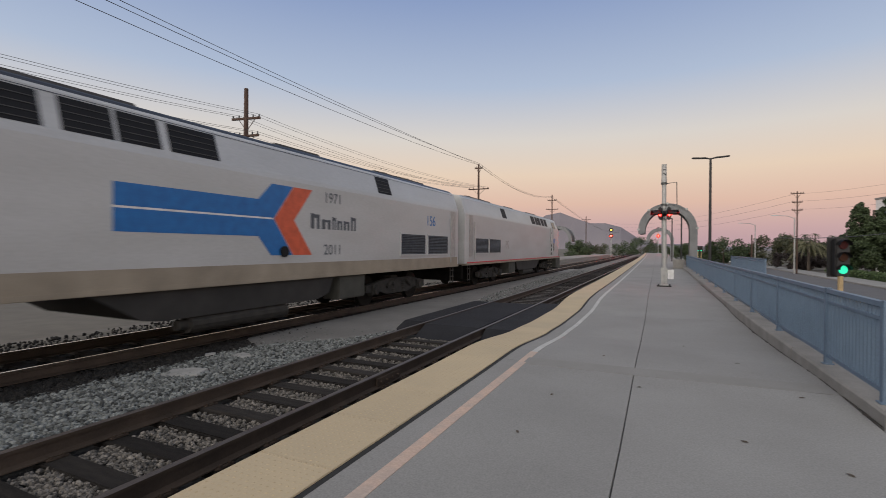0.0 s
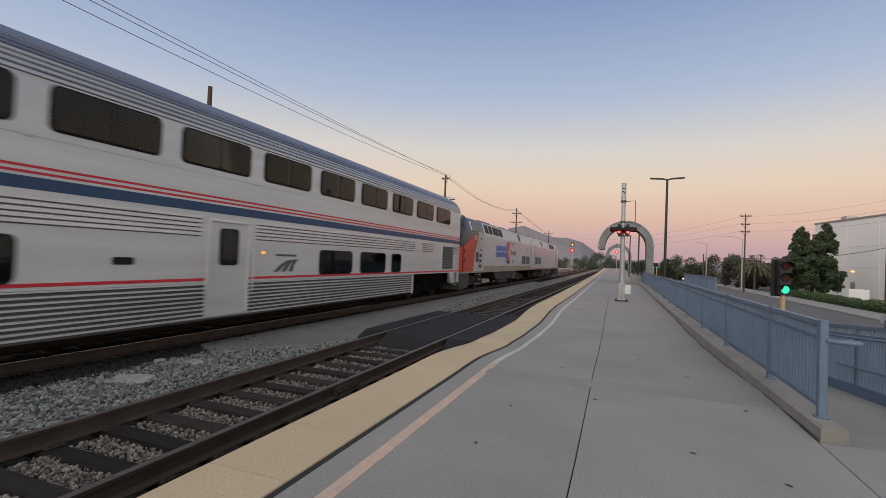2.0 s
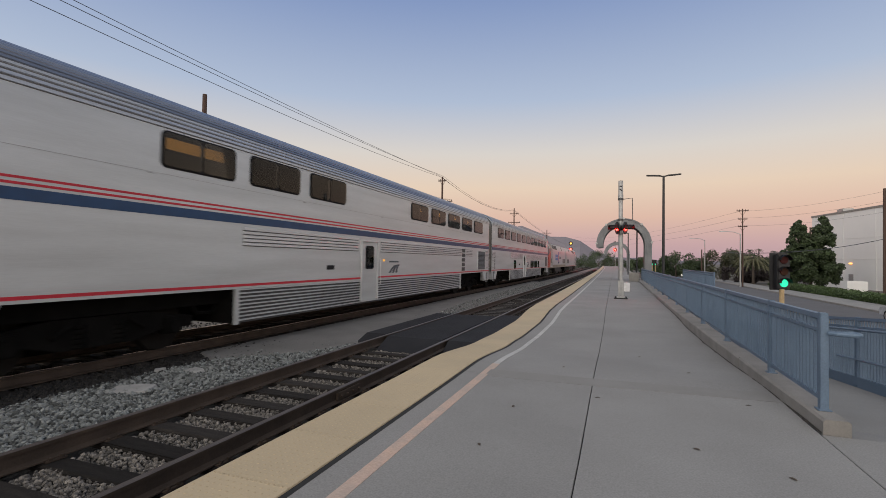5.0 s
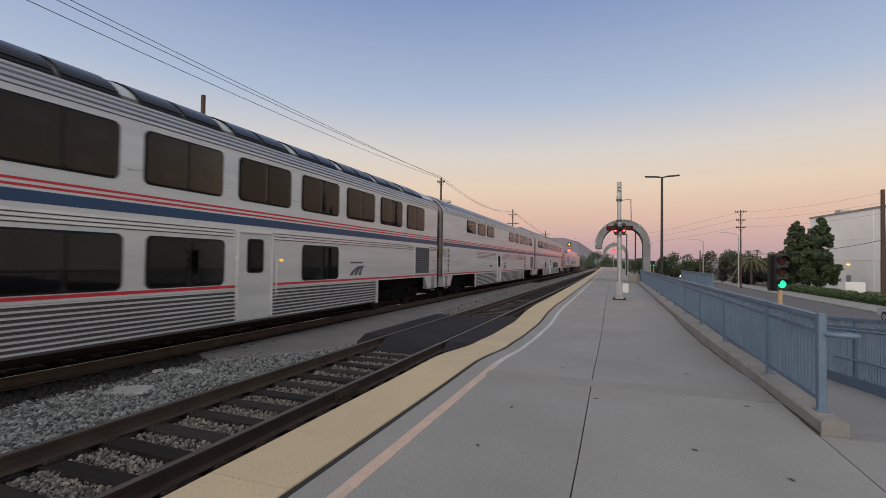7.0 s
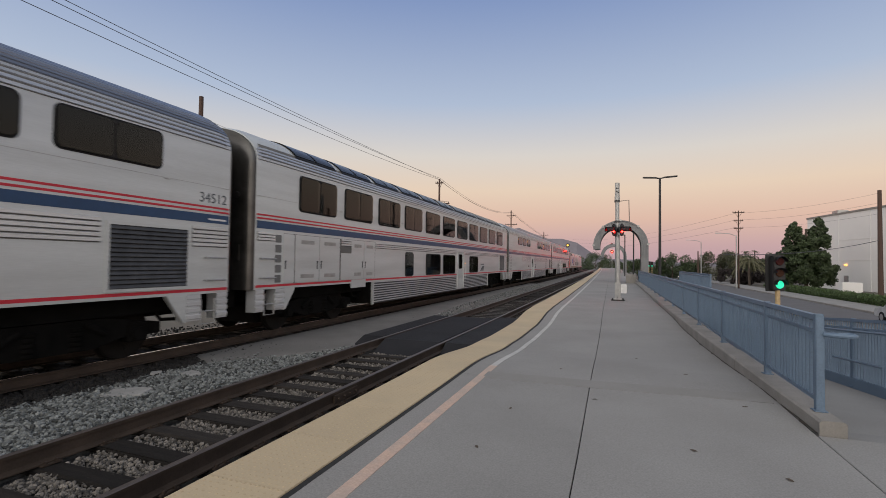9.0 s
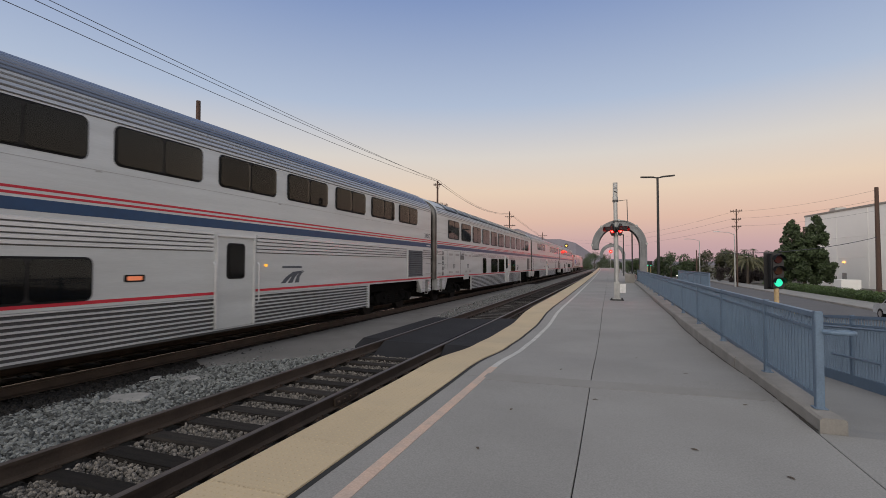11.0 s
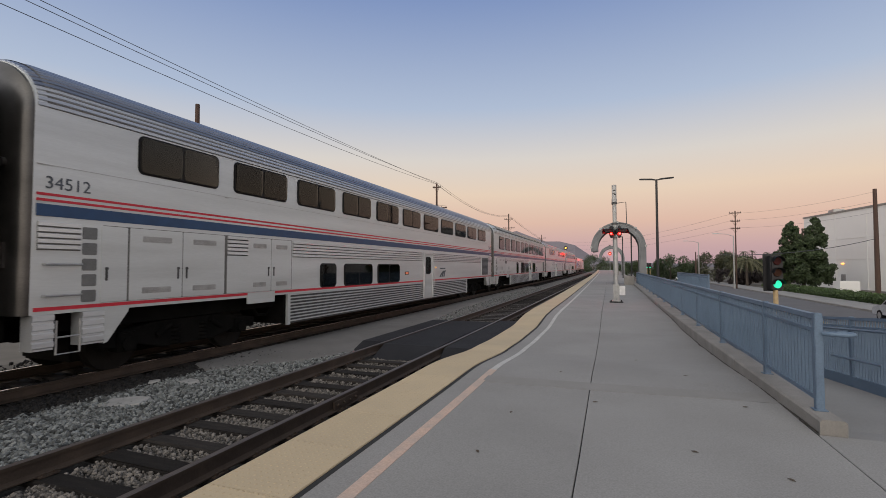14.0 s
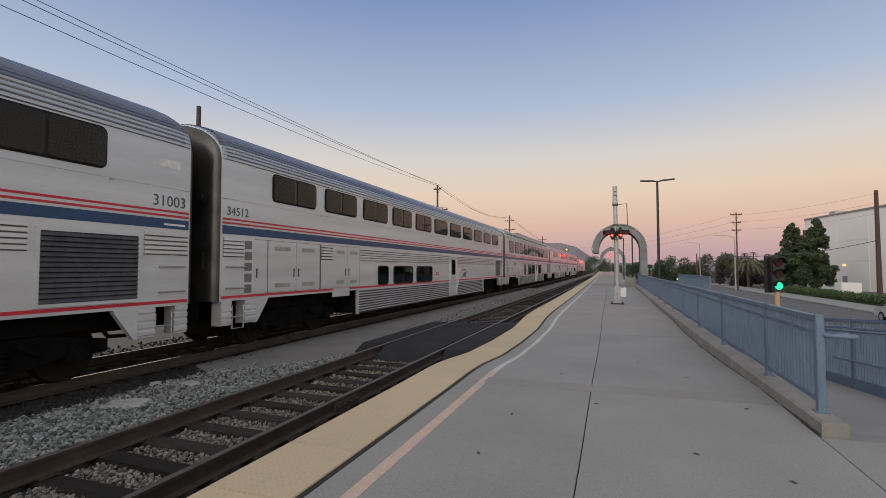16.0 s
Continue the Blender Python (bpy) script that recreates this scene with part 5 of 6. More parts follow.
def mast():
    m = thing("equipment_mast", "galvanised hinged mast with base sleeve and control box", "mast", pose(0.10, 21.7, 0))
    bm = bmesh.new()
    box(bm, -0.28, 0.28, -0.22, 0.22, 0.02, 0.07, 0.015)
    for sx in (-0.21, 0.21):
        for sy in (-0.18, 0.18):
            tube(bm, (sx, sy, 0.05), (sx, sy, 0.11), 0.03, seg=6)
    part("base_plate", bm, DARKM, m)
    bm = bmesh.new()
    box(bm, -0.16, 0.16, -0.14, 0.14, 0.05, 0.12, 0.01)
    box(bm, -0.12, -0.02, -0.10, 0.10, 0.10, 0.80, 0.02)
    box(bm, 0.02, 0.12, -0.10, 0.10, 0.10, 0.80, 0.02)
    part("sleeve", bm, GALV, m)
    bm = bmesh.new()
    tube(bm, (0, 0, 0.2), (-0.02, 0, 3.0), 0.105, 0.095, 14)
    tube(bm, (-0.02, 0, 3.0), (-0.03, 0, 5.05), 0.085, 0.085, 14)
    tube(bm, (-0.03, 0, 4.35), (-0.03, 0, 4.50), 0.11, 0.11, 14)
    part("pole", bm, GALV, m, smooth=True)
    bm = bmesh.new()
    tube(bm, (-0.03, 0, 4.5), (-0.03, 0, 5.10), 0.10, 0.10, 12)
    part("sensor_cap", bm, GALV, m)
    for a, b in ((4.86, 4.86), (4.66, 4.74)):
        part("antenna_rod", tube(bmesh.new(), (0.03, -0.10, a), (-0.08, -0.10, b), 0.02), DARKM, m)
    bm = bmesh.new()
    pipe(bm, [(0.05, 0, 4.30), (0.44, 0, 4.34), (0.46, 0, 3.40), (0.05, 0, 3.42)], 0.018)
    for z in (3.42, 4.30):
        tube(bm, (-0.03, 0, z - 0.04), (-0.03, 0, z + 0.04), 0.12, seg=12)
    part("bracket", bm, LOUVRE, m)
    bm = box(bmesh.new(), 0.13, 0.36, -0.12, 0.12, 0.34, 0.72, 0.015)
    part("control_box", bm, WHITE, m, "pale grey control box")
    # two crossing lamps turned away from each other, each with a round backing and a long hood
    arm = part("lamp_arm", tube(bmesh.new(), (-0.28, -0.14, 3.04), (0.30, -0.14, 3.04), 0.03), DARKM, m)
    for s in (-1, 1):
        n = Vector((s * 0.93, -0.36, -0.05)).normalized()
        c = Vector((s * 0.17, -0.16, 3.05))
        bm = tube(bmesh.new(), c - n * 0.02, c, 0.27, seg=28)
        tube(bm, c - n * 0.20, c - n * 0.02, 0.10, 0.14, seg=14)
        disc = part("backing_disc", bm, DARKM, m, "black round backing disc")
        part("lens", tube(bmesh.new(), c, c + n * 0.025, 0.115, 0.10, seg=20), FLASHER, disc, "lit red crossing lens")
        u = n.cross(Vector((0, 0, 1))).normalized()
        v = u.cross(n)
        bm = bmesh.new()
        loft(bm, [[c + n * d + (u * math.cos(radians(a)) + v * math.sin(radians(a))) * 0.15 for a in range(-20, 201, 20)] for d in (0.0, 0.34)], closed=False, caps=False)
        bmesh.ops.solidify(bm, geom=bm.faces[:], thickness=0.008)
        part("hood", bm, DARKM, disc)
    part("lamp_box", box(bmesh.new(), 0.02, 0.14, -0.22, -0.10, 2.82, 2.94, 0.01), WHITE, m, "small white junction box")


mast()


def arch(at, label):
    """A hooped shelter frame: one foot on the platform, the other end hanging free."""
    h = thing("shelter_arch", label, "shelter", at, "shelter arches")
    def rings(r0, r1, y0, y1, d=0.0):
        out = []
        path = [(180 - 6 + 6 * k) for k in range(0, 1)]
        angs = [188 - i * 188 / 26 for i in range(27)]
        for a in angs:
            c, s = math.cos(radians(a)), math.sin(radians(a))
            out.append([(r0 * c, y0, 3.15 + r0 * s), (r1 * c, y0, 3.15 + r1 * s), (r1 * c, y1, 3.15 + r1 * s), (r0 * c, y1, 3.15 + r0 * s)])
        out.append([(r0, y0, 0.0), (r1, y0, 0.0), (r1, y1, 0.0), (r0, y1, 0.0)])
        return out
    for y0, y1, nm in ((-1.5, -1.25, "front_rib"), (1.25, 1.5, "rear_rib")):
        bm = bmesh.new()
        loft(bm, rings(1.70, 2.17, y0, y1))
        part(nm, bm, ARCHM, h, smooth=True)
    # roof in a darker grey: shade of its underside is in the colour
    bm = bmesh.new()
    loft(bm, rings(1.86, 2.12, -1.25, 1.25))
    part("curved_roof", bm, ARCHIN, h, "curved roof with underside shade put into its grey", smooth=True)
    # proud flange along the outer edge, and one lug at each joint of the rib
    for r0, r1 in ((2.10, 2.22), (1.66, 1.76)):
        bm = bmesh.new()
        loft(bm, rings(r0, r1, -1.54, -1.47))
        part("flange", bm, ARCHM, h, smooth=True)
    for a in (178, 130, 90, 50, 4):
        c, s = math.cos(radians(a)), math.sin(radians(a))
        bm = bmesh.new()
        tube(bm, (2.20 * c, -1.60, 3.15 + 2.20 * s), (2.20 * c, -1.30, 3.15 + 2.20 * s), 0.10, seg=10)
        part("bolt", bm, GALV, h)
    for a in (150, 110, 70, 30):
        c, s = math.cos(radians(a)), math.sin(radians(a))
        bm = tube(bmesh.new(), (1.86 * c, -1.3, 3.15 + 1.86 * s), (1.86 * c, 1.3, 3.15 + 1.86 * s), 0.05, seg=8)
        part("purlin", bm, ARCHM, h)
    bm = box(bmesh.new(), 0.45, 1.25, -1.9, -1.3, 0, 0.75, 0.02)
    part("plinth_box", bm, CONC2, h)
    return h


arch_a = arch(pose(0.40, 44.6, 0), "grey steel shelter arch standing on the platform")
copy_thing(arch_a, pose(-0.3, 93, 0))
left = copy_thing(arch_a, pose(-14.8, 76, -0.2, 0, 0, 180))
tagged(left, "grey steel shelter arch on the opposite platform")
bm = box(bmesh.new(), -18.5, -13.2, 55, 150, -0.8, -0.02, 0.02)
setting("far_platform", bm, CONC2)


def street_lamp(at, h, arms, label, name="street_lamp"):
    l = thing(name, label, "street lamp", at, "street lamps")
    bm = bmesh.new()
    tube(bm, (0, 0, 0), (0, 0, h), 0.11, 0.075, 12)
    part("pole", bm, DARKM if arms == 2 else GALV, l)
    for s in ((-1, 1) if arms == 2 else (arms,)):
        bm = bmesh.new()
        if arms == 2:
            loft(bm, [[(s * x, -w, h + z), (s * x, w, h + z), (s * x, w, h + z + 0.07), (s * x, -w, h + z + 0.07)] for x, w, z in ((0.05, 0.05, -0.08), (0.30, 0.16, -0.02), (1.0, 0.17, 0.02), (1.12, 0.10, 0.03))])
        else:
            pipe(bm, [(0, 0, h - 0.1), (s * 0.8, 0, h + 0.25), (s * 2.0, 0, h + 0.35)], 0.04)
            loft(bm, [[(s * x, -w, h + 0.30), (s * x, w, h + 0.30), (s * x, w * .6, h + 0.42), (s * x, -w * .6, h + 0.42)] for x, w in ((1.9, 0.05), (2.1, 0.14), (2.55, 0.14), (2.7, 0.06))])
        part("lamp_head", bm, DARKM if arms == 2 else GALV, l)
    return l


street_lamp(pose(2.95, 36.5, -1.7), 9.45, 2, "dark double-armed lamp post behind the fence")
street_lamp(pose(16.55, 79.2, -1.7), 7.75, -1, "slim street lamp with one arm beside a utility pole")
street_lamp(pose(15.9, 105, -1.7), 8.0, -1, "distant street lamp with one arm")


def lamp_gallows(at):
    g = thing("platform_lamp", "small dark platform lamp on a bent post", "lamp", at)
    bm = bmesh.new()
    tube(bm, (0, 0, 0), (0, 0, 5.6), 0.07)
    part("pole", bm, DARKM, g)
    bm = box(bmesh.new(), -1.1, 0.05, -0.1, 0.1, 5.5, 5.62, 0.02)
    part("arm", bm, DARKM, g)


lamp_gallows(pose(1.75, 52, 0))
lamp_gallows(pose(1.2, 68, 0))


def traffic_light(at, turn):
    s = thing("traffic_light", "black traffic light showing green on a tan post", "traffic light", at @ pose(0, 0, 0, 0, 0, turn))
    bm = bmesh.new()
    tube(bm, (0, 0, 0), (0, 0, 2.55), 0.07, seg=12)
    part("post", bm, TAN, s)
    bm = bmesh.new()
    box(bm, -0.19, 0.19, -0.11, 0.13, 2.50, 3.58, 0.03)
    box(bm, -0.30, 0.26, 0.10, 0.13, 2.46, 3.62, 0.01)
    part("housing", bm, DARKM, s)
    for k, m in enumerate((GREENLAMP, DIMAMB, DIMRED)):
        z = 2.68 + 0.36 * k
        bm = bmesh.new()
        tube(bm, (0, -0.11, z), (0, -0.14, z), 0.125, 0.11, 20)
        part("lens", bm, m, s, "lit green lens" if not k else "unlit lens")
        bm = bmesh.new()
        ring = []
        for yy, r0 in ((-0.11, 0.165), (-0.27, 0.165)):
            ring.append([(r0 * math.cos(radians(a)), yy, z + r0 * math.sin(radians(a))) for a in range(0, 181, 20)])
        loft(bm, ring, closed=False, caps=False)
        sol = bm.faces[:]
        bmesh.ops.solidify(bm, geom=sol, thickness=0.008)
        part("visor", bm, DARKM, s)
    return s


traffic_light(pose(4.80, 17.6, -1.68), 16)
for x in (6.75, 7.35):
    traffic_light(pose(x, 110, -1.3), 0)


def rail_signal(at, zs, mats, label):
    s = thing("rail_signal", label, "rail signal", at, "rail signals")
    bm = bmesh.new()
    tube(bm, (0, 0, 0), (0, 0, max(zs) + 0.5), 0.08)
    part("mast", bm, GALV, s)
    for z, m in zip(zs, mats):
        bm = bmesh.new()
        tube(bm, (0, -0.12, z), (0, -0.16, z), 0.52, seg=24)
        box(bm, -0.2, 0.2, -0.12, 0.15, z - 0.3, z + 0.3, 0.02)
        t = part("target", bm, DARKM, s)
        bm = bmesh.new()
        tube(bm, (0, -0.17, z), (0, -0.20, z), 0.22, seg=20)
        part("lens", bm, m, t)
    return s


rail_signal(pose(-11.6, 126, -0.4), (5.3, 6.8), (REDLAMP, YELLAMP), "rail signal showing red beside the track")
rail_signal(pose(-1.0, 160, -0.4), (6.1, 8.27), (REDLAMP, REDLAMP), "rail signal showing two reds beyond the arches")

# ---- poles and wires along the railway ----
def power_pole(at, h, arms, label, w=1.0, r=0.15):
    p = thing("utility_pole", label, "utility pole", at, "utility poles")
    bm = bmesh.new()
    tube(bm, (0, 0, 0), (0, 0, h), r, r * 0.7, 10)
    part("pole", bm, POLE, p)
    for z, half in arms:
        bm = box(bmesh.new(), -half, half, -0.06, 0.06, z - 0.06, z + 0.06, 0.01)
        tube(bm, (0, 0.07, z - 0.7), (half * 0.6, 0.07, z), 0.02)
        tube(bm, (0, 0.07, z - 0.7), (-half * 0.6, 0.07, z), 0.02)
        a = part("crossarm", bm, POLE, p)
        bm = bmesh.new()
        for k in (-0.92, -0.5, 0.5, 0.92):
            tube(bm, (k * half, 0, z + 0.06), (k * half, 0, z + 0.22), 0.05, 0.03, 8)
        part("insulator", bm, DARKM, a)
    return p


P0, P1, P2, P3 = (-22, 20.1), (-20, 53.2), (-20, 95), (-20, 142)
power_pole(pose(*P0, -0.75, 0, 0, 10), 11.5, ((9.75, 0.95), (8.75, 0.85)), "reddish brown wooden pole with two crossarms", r=0.17)
power_pole(pose(*P1, -0.75), 12.4, ((9.4, 1.3), (11.9, 0.5)), "wooden utility pole with a long lower crossarm beside the tracks")
power_pole(pose(*P2, -0.75), 13.1, ((12.0, 0.9), (10.2, 1.2)), "wooden utility pole with crossarms beside the tracks")
power_pole(pose(*P3, -0.75), 11.8, ((10.8, 1.3),), "wooden utility pole with one crossarm beside the tracks")
power_pole(pose(16.9, 79.5, -1.7), 11.4, ((11.1, 0.75), (9.9, 0.6), (8.8, 0.6)), "slim dark utility pole with three crossarms beside the street", r=0.11)
power_pole(pose(25.3, 60.3, -1.7), 11.2, (), "bare reddish brown pole by the pale building", r=0.24)
power_pole(pose(12.0, 82, -1.7), 5.5, (), "short wooden post beside the street", r=0.12)


def wire(name, p, q, sag, r=0.015, n=14):
    bm = bmesh.new()
    p, q = Vector(p), Vector(q)
    pts = [p.lerp(q, i / n) - Vector((0, 0, sag * 4 * (i / n) * (1 - i / n))) for i in range(n + 1)]
    pipe(bm, pts, r, 5)
    ob = new(name, mesh(name, bm, WIRE))
    return tagged(ob, "thin dark overhead wire strung between poles", "wire", "overhead wires")


for z0, z1, sag, dx in ((12.35, 11.55, 1.25, 0.0), (12.6, 11.7, 1.0, 0.15), (12.9, 11.75, 0.70, -0.3)):
    wire("overhead_wire", (-20 + dx, -25, z0), (-20 + dx, 53.2, z1), sag)
    wire("overhead_wire", (-20 + dx, 53.2, z1), (-20 + dx, 95, z1 + 0.3), 1.3)
    wire("overhead_wire", (-20 + dx, 95, z1 + 0.3), (-20 + dx, 300, 12.5), 3.5)
for dx, z in ((-0.87, 9.1), (-0.48, 9.1), (0.48, 9.1), (0.87, 9.1), (-0.78, 8.1), (-0.42, 8.1), (0.42, 8.1), (0.78, 8.1)):
    wire("overhead_wire", (-23 + dx, -14, z - 0.5), (-22 + dx, 20.1, z + 0.1), 0.7, 0.009)
    wire("overhead_wire", (-22 + dx, 20.1, z + 0.1), (-20 + dx * 1.3, 53.2, 8.85), 0.6, 0.009)
for z in (9.2, 8.2, 7.1):
    for dx in (-0.3,):
        wire("overhead_wire", (16.9 + dx, 79.5, z + 0.15), (-14 + dx, 170, z + 1.0), 1.6, 0.012)
        wire("overhead_wire", (16.9 + dx, 79.5, z + 0.15), (25.3 + dx * .2, 60.3, z), 0.4, 0.009)
wire("overhead_wire", (25.3, 60.3, 4.4), (9.0, 48.0, 2.6), 0.5, 0.03)

# ---- the street beyond the fence ----
bm = box(bmesh.new(), 7.0, 17.0, -60, 400, -1.74, -1.66)
setting("road", bm, ROADM)
bm = bmesh.new()
for x in (11.2, 11.4):
    box(bm, x, x + 0.1, -60, 300, -1.66, -1.656)
setting("road_line", bm, mat("yellow road paint", (0.45, 0.33, 0.10), 0.8))
bm = box(bmesh.new(), 17.0, 17.25, -60, 400, -1.74, -1.52, 0.02)
setting("street_kerb", bm, CONC2)
bm = box(bmesh.new(), 17.25, 20.2, -60, 400, -1.74, -1.535)
setting("pavement", bm, CONC)
bm = box(bmesh.new(), 5.9, 7.0, -60, 400, -1.74, -1.54, 0.02)
setting("street_kerb", bm, CONC2)


def foliage(name, blobs, n, size, m, seed, squash=1.0):
    """Many small leaf clumps strewn through a few overlapping volumes."""
    r2 = np.random.RandomState(seed)
    vs, fs = [], []
    wts = np.array([b[3] ** 2 for b in blobs])
    wts = wts / wts.sum()
    for _ in range(n):
        cx, cy, cz, rad = blobs[r2.choice(len(blobs), p=wts)]
        d = r2.normal(size=3)
        d /= np.linalg.norm(d)
        p = np.array((cx, cy, cz)) + d * rad * r2.uniform(0.55, 1.06) * np.array((1, 1, squash))
        k = len(vs)
        u = r2.normal(size=3)
        u /= np.linalg.norm(u)
        w = np.cross(u, d + 0.3 * r2.normal(size=3))
        w /= np.linalg.norm(w) + 1e-6
        s = size * r2.uniform(0.6, 1.4)
        q = d * s * 0.35
        vs += [tuple(p + u * s), tuple(p + w * s * 0.6 + q), tuple(p - u * s), tuple(p - w * s * 0.6 + q)]
        fs.append((k, k + 1, k + 2, k + 3))
    me = bpy.data.meshes.new(name)
    me.from_pydata(vs, [], fs)
    me.materials.append(m)
    return me


def tree(name, label, at, trunk_h, blobs, n, size, m, seed, limbs=5, r=0.2):
    t = thing(name, label, "tree", at)
    bm = bmesh.new()
    tube(bm, (0, 0, 0), (0, 0, trunk_h), r, r * 0.5, 8)
    for k in range(limbs):
        b = blobs[k % len(blobs)]
        tube(bm, (0, 0, trunk_h * (0.35 + 0.12 * k)), b[:3], r * 0.4, r * 0.12, 6)
    part("trunk", bm, BARK, t)
    ob = new("crown", foliage("crown", blobs, n, size, m, seed))
    ob.parent = t
    return t


rb = random.Random(3)
blobs = []
for cx, peak, base, skew, k in ((-1.3, 9.7, 3.0, -0.4, 100), (1.5, 10.2, 2.9, -0.1, 105), (0.2, 7.6, 4.1, 0.2, 100)):
    for i in range(k):
        f = rb.random() ** 0.85
        a = rb.uniform(0, 6.283)
        w = base * (1 - f) ** 0.72 * rb.uniform(0.35, 1.0)
        blobs.append((cx + skew * (1 - f) + w * math.cos(a), w * math.sin(a), 1.1 + (peak - 1.4) * f, rb.uniform(0.35, 0.72) * (1.1 - 0.55 * f)))
    blobs.append((cx, 0, peak - 0.3, 0.25))
tree("tree", "tall dark green tree with ragged outline before the pale building", pose(24.9, 79, -1.7), 8.0, blobs, 50000, 0.14, LEAF, 11, 7, 0.25)


def clump(x, y, w, h, m, seed, name="tree", label="leafy street tree in the dusk", n=4200, size=0.17):
    q = random.Random(seed)
    bl = [(q.uniform(-w, w), q.uniform(-w * .6, w * .6), h * q.uniform(0.2, 0.84), h * q.uniform(0.12, 0.24)) for _ in range(20)]
    return tree(name, label, pose(x, y, -1.7), h * 0.6, bl, n, size, m, seed, 4, 0.16)


for i, (x, y, w, h, m) in enumerate(((11.5, 112, 3.0, 5.6, LEAF), (15.0, 118, 3.4, 5.3, LEAF), (8.4, 120, 2.2, 4.8, LEAF), (20.5, 112, 3.2, 6.4, LEAF2), (25.5, 118, 3.6, 6.6, LEAF), (29, 112, 3.0, 5.6, LEAF2), (33, 125, 3.6, 6.0, LEAF), (6.2, 150, 3.0, 5.0, LEAF), (38, 140, 4, 6.5, LEAF2), (-19.5, 128, 3.5, 5.6, LEAF), (-14, 190, 5, 7.0, LEAF), (-8, 215, 5, 8.5, LEAF), (-3.0, 240, 4, 5.5, LEAF2), (-22, 165, 5, 6.0, LEAF2), (2, 230, 4, 5.0, LEAF))):
    clump(x, y, w, h, m, 40 + i, label="dusky green roadside tree" if m is LEAF else "olive green roadside tree with dry leaves")
for i, (x, y, w, h) in enumerate(((19.5, 96, 2.2, 2.9), (22.5, 97, 2.2, 2.7), (25.4, 96, 2.2, 2.8), (28, 95, 2.0, 2.4))):
    clump(x, y, w, h, LEAF3, 70 + i, "shrub", "dark purple-leaved shrub beside the street", 3000, 0.14)
# clipped hedge
vs = [(20.9 + 0.4 * a, y, z, 0.40) for a in (-1, 0, 1) for y in np.linspace(46, 80, 60) for z in (-1.35, -1.05)]
ob = new("hedge", foliage("hedge", vs, 22000, 0.085, HEDGEM, 21, 0.9))
tagged(ob, "clipped bright green hedge along the pavement", "hedge", kind="stuff")


def palm(x, y, h, n=16, R=2.2, seed=1, m=None):
    q = random.Random(seed)
    p = thing("palm_tree", "feathery palm tree among the shrubs", "tree", pose(x, y, -1.7), "palms")
    bm = bmesh.new()
    tube(bm, (0, 0, 0), (0, 0, h), 0.22, 0.16, 8)
    part("trunk", bm, BARK, p)
    bm = bmesh.new()
    for k in range(n):
        a, up = 2 * math.pi * k / n + q.uniform(-.2, .2), q.uniform(0.1, 1.1)
        pts = []
        for i in range(9):
            u = i / 8
            pts.append(Vector((math.cos(a) * R * u, math.sin(a) * R * u, h + R * (up * u - 1.1 * u * u))))
        for i, (c, d) in enumerate(zip(pts[:-1], pts[1:])):
            side = Vector((-math.sin(a), math.cos(a), 0))
            for s in (-1, 1):
                for f in (0.0, 0.5):
                    e = c.lerp(d, f)
                    tip = e + side * s * R * 0.20 * (1.1 - i / 9) + (d - c) * 0.9 - Vector((0, 0, 0.10 * R))
                    bm.faces.new([bm.verts.new(v) for v in (e, e + (d - c) * 0.35, tip)])
        pipe(bm, pts, 0.02, 4)
    part("fronds", bm, m or LEAF2, p)


palm(21.3, 93, 4.2, 26, 2.7, 4, FROND)
for i, (x, y, h) in enumerate(((37, 165, 7.6), (40, 168, 7.9), (45, 172, 7.4), (33, 168, 7.2), (50, 165, 8.0))):
    palm(x, y, h, 12, 1.3, 10 + i, LEAF)


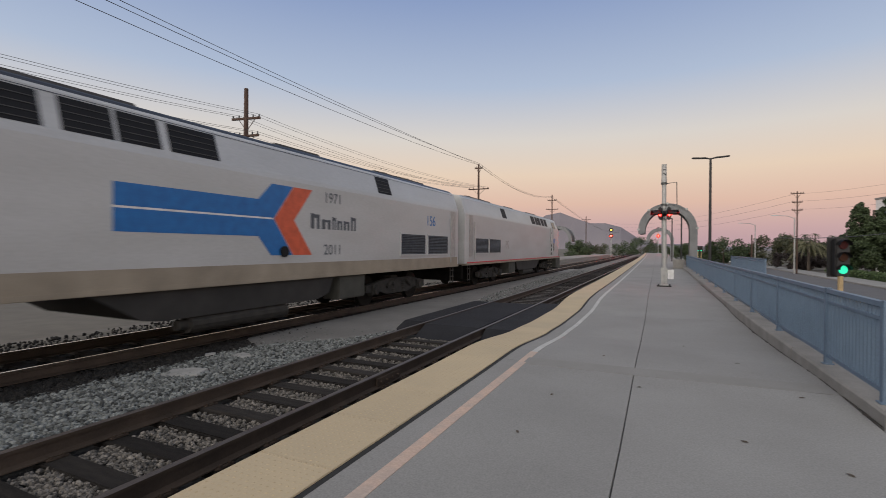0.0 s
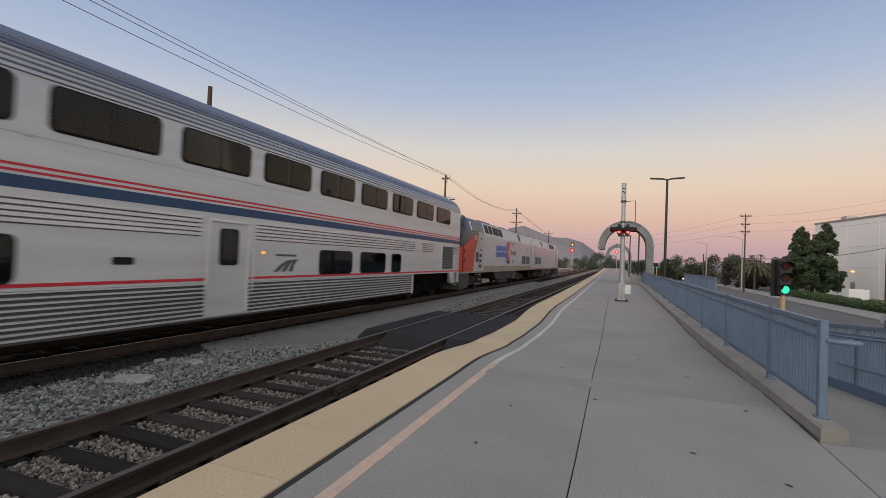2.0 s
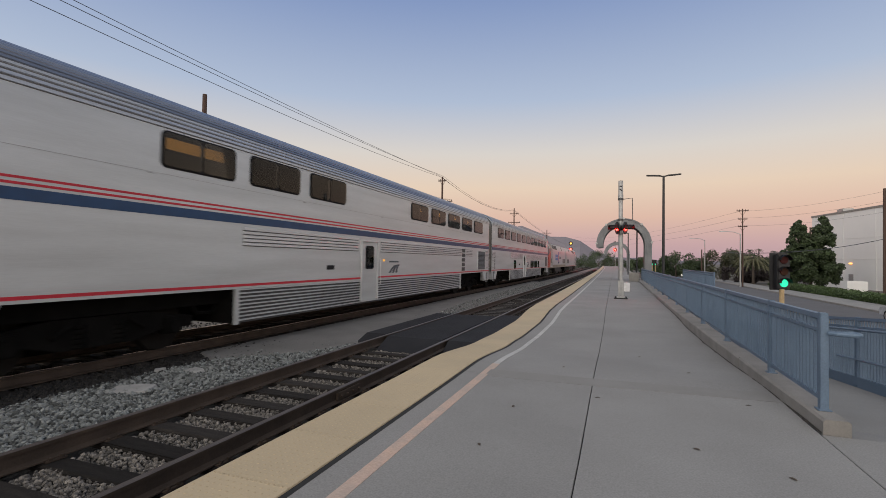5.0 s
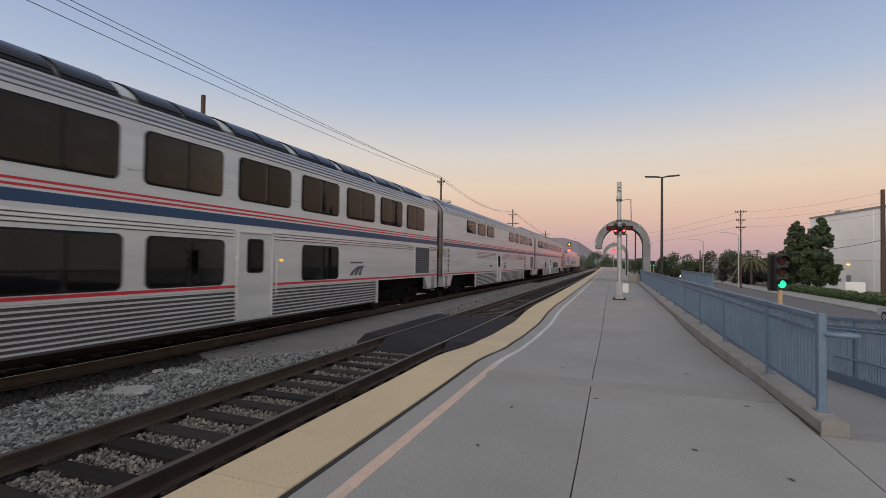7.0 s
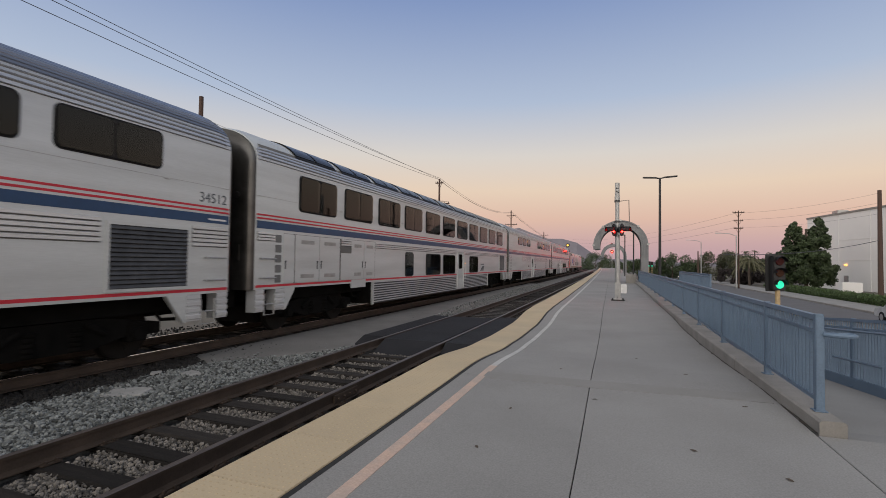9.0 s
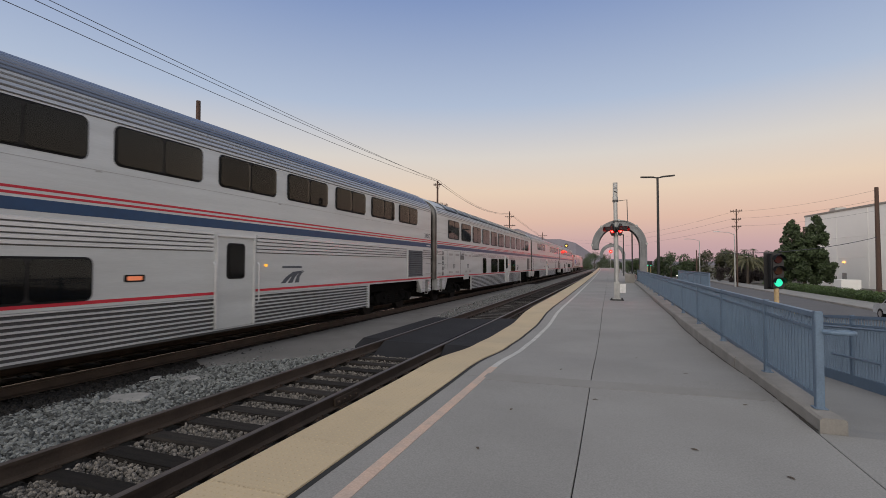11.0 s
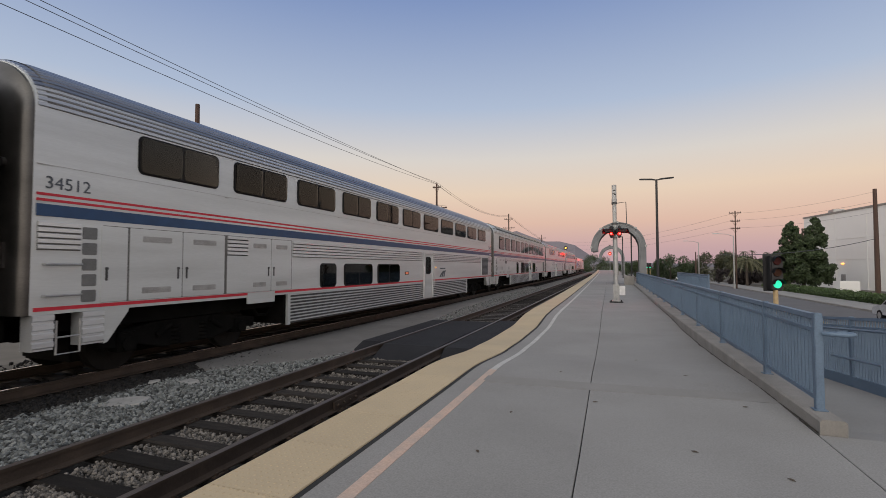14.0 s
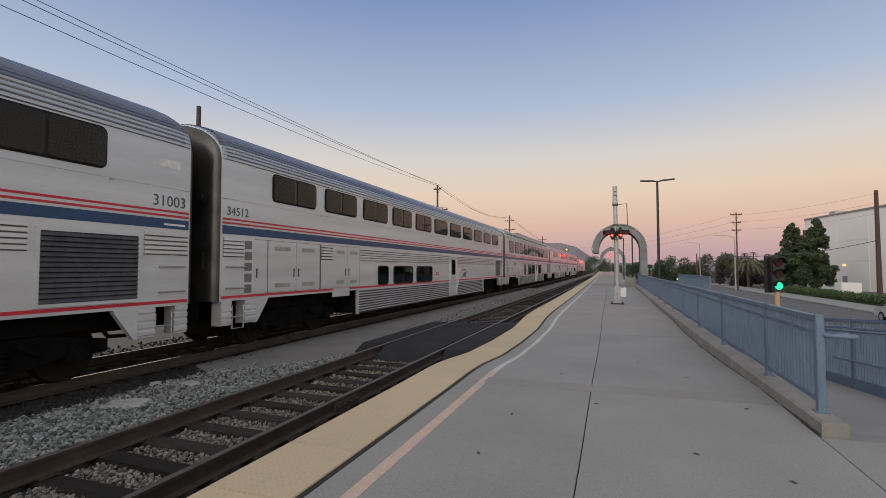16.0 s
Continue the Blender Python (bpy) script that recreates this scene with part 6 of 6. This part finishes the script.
def building():
    b = thing("building", "pale flat-roofed commercial building with one lit wall lamp", "building", pose(0, 0, 0))
    bm = bmesh.new()
    base = [(30.2, 95), (34.6, 68), (38.5, 40), (90, 46), (84, 102)]
    loft(bm, [[(x, y, -1.75) for x, y in base], [(x, y, 9.55) for x, y in base]])
    part("wall", bm, WALLM, b)
    bm = bmesh.new()
    mid_ = Vector((58, 70, 0))
    out = [(x + (x - 58) * 0.004, y + (y - 70) * 0.004) for x, y in base]
    loft(bm, [[(x, y, 9.50) for x, y in out], [(x, y, 9.78) for x, y in out]])
    part("parapet", bm, CONC2, b)
    n = Vector((-1, -0.163, 0)).normalized()
    along = Vector((4.4, -27, 0)).normalized()
    for z in (2.6, 5.6):
        bm = bmesh.new()
        p, q = Vector((30.2, 95, z)) + n * 0.02, Vector((34.6, 68, z)) + n * 0.02
        tube(bm, p, q, 0.03, seg=5)
        part("wall_joint", bm, WALLM, b)
    for f in (0.30, 0.55, 0.8):
        p = Vector((30.2, 95, -1.7)).lerp(Vector((34.6, 68, -1.7)), f) + n * 0.02
        bm = bmesh.new()
        tube(bm, p, p + Vector((0, 0, 11.2)), 0.03, seg=5)
        part("wall_joint", bm, WALLM, b)
    p = Vector((30.2, 95, 0)).lerp(Vector((34.6, 68, 0)), 0.36)
    bm = bmesh.new()
    loft(bm, [[tuple(p + along * s * 0.5 + n * o + Vector((0, 0, z))) for s, z in ((-1, -1.7), (1, -1.7), (1, 0.4), (-1, 0.4))] for o in (0.0, 0.05)])
    part("door", bm, GALV, b)
    bm = bmesh.new()
    q = p + Vector((0, 0, 1.95)) + n * 0.1
    tube(bm, q - along * 0.24, q + along * 0.24, 0.10, seg=10)
    part("wall_lamp", bm, WALLLAMP, b, "glowing warm wall lamp")
    bm = box(bmesh.new(), 31.8, 33.2, 88, 90, 9.55, 10.3, 0.05)
    part("roof_unit", bm, GALV, b)


building()
bm = box(bmesh.new(), 25.9, 27.9, 70.5, 72.5, -1.7, -0.25, 0.03)
tagged(new("utility_cabinet", mesh("utility_cabinet", bm, WALLM)), "white utility cabinet behind the hedge", "cabinet")
bm = box(bmesh.new(), 60, 120, 150, 190, -1.7, 7.0, 0.05)
tagged(new("building", mesh("building", bm, WALLM)), "distant low pale building behind the trees", "building")


def parked_car(at):
    c = thing("car", "silver white car parked by the street kerb", "car", at)
    prof = [(-2.2, 0.35), (-2.25, 0.62), (-2.1, 0.80), (-1.15, 0.95), (-0.45, 1.38), (0.9, 1.42), (1.75, 1.0), (2.2, 0.92), (2.25, 0.4)]
    bm = bmesh.new()
    loft(bm, [[(x, a, b if b < 0.99 or abs(x) < 0.8 else b) for a, b in prof] for x in (-0.88, -0.7, 0.7, 0.88)])
    part("body", bm, CARPAINT, c, smooth=True)
    bm = bmesh.new()
    for s in (-1, 1):
        loft(bm, [[(s * xx, a, b) for a, b in ((-0.95, 1.0), (-0.42, 1.32), (0.85, 1.36), (1.45, 1.02))] for xx in (0.85, 0.89)])
    loft(bm, [[(x, -1.12, 0.99), (x, -0.50, 1.37), (x, -0.54, 1.39), (x, -1.17, 0.99)] for x in (-0.7, 0.7)])
    part("windows", bm, DOMEGLASS, c)
    for s in (-1, 1):
        for yy in (-1.35, 1.35):
            bm = bmesh.new()
            tube(bm, (s * 0.70, yy, 0.32), (s * 0.90, yy, 0.32), 0.32, seg=20)
            w = part("wheel", bm, RUBBER, c)
            bm = bmesh.new()
            tube(bm, (s * 0.90, yy, 0.32), (s * 0.91, yy, 0.32), 0.19, seg=14)
            part("rim", bm, GALV, w)
        bm = box(bmesh.new(), s * 0.6 - 0.15, s * 0.6 + 0.15, -2.27, -2.15, 0.60, 0.74, 0.02)
        part("headlight", bm, GALV, c)
    return c


parked_car(pose(15.7, 33.9, -1.66, 0, 0, 180))
for x, y in ((13.4, 118), (14.6, 118)):
    bm = bmesh.new()
    tube(bm, (x, y, -0.9), (x, y - 0.05, -0.9), 0.14, seg=12)
    tagged(new("headlight", mesh("headlight", bm, HEADLAMP)), "bright headlight of a far car on the street", "headlight", "far headlights")

# ---- hills on the horizon ----
bm = bmesh.new()
crest, foot = [], []
for i in range(90):
    az = radians(-75 + i * 150 / 89)
    D = 3600
    a = math.degrees(az)
    h = 36 + 60 * max(0, noise.noise((a * 0.06, 3, 0))) + 22 * noise.noise((a * 0.3, 7, 0)) + 9 * noise.noise((a * 1.1, 2, 0))
    h += 205 * math.exp(-((a + 11.0) / 4.2) ** 2) + 120 * math.exp(-((a + 5.0) / 2.5) ** 2) + 90 * math.exp(-((a + 22) / 9) ** 2)
    if a > 3:
        h *= 0.5
    crest.append((D * math.sin(az), D * math.cos(az), h))
    foot.append((D * 0.93 * math.sin(az), D * 0.93 * math.cos(az), -12))
loft(bm, [foot, crest], closed=False, caps=False)
ob = setting("backdrop", bm, HILL)

# ---- what moves: the train slows down as it passes ----
def run(t):
    u = t / 16.0
    return ((((12.395 * u - 27.057) * u + 14.368) * u - 99.878) * u + 216.743) * u - 109.169


def motions():
    times = [i * 0.25 for i in range(65)]
    riders = [(c, w, k * PITCH, BODY) for (c, w), k in cars]
    riders += [(*loco_b, 3 * PITCH + 25.80, 21.2), (*loco_a, 3 * PITCH + 47.25, 21.2)]
    spins, last = [], None
    for f in range(481):
        t = f / 30.0
        a = -math.degrees(run(t) / RAD)
        if last is None or abs(a - last) > 40 or f == 480:
            spins.append((t, a))
            last = a
    for car, wheels, off, length in riders:
        rows = []
        for t in times:
            y = run(t) + off
            xa, xb = bend(y + 3), bend(y + length - 3)
            turn = math.degrees(math.atan2(-(xb - xa), length - 6))
            rows.append((t, pose(T2 + xa - 3 * (xb - xa) / (length - 6), y, ZR, 0, 0, turn)))
        walk(car, rows)
        for ob, y in wheels:
            walk(ob, [(t, pose(0, y, RAD, a, 0, 0)) for t, a in spins])


motions()
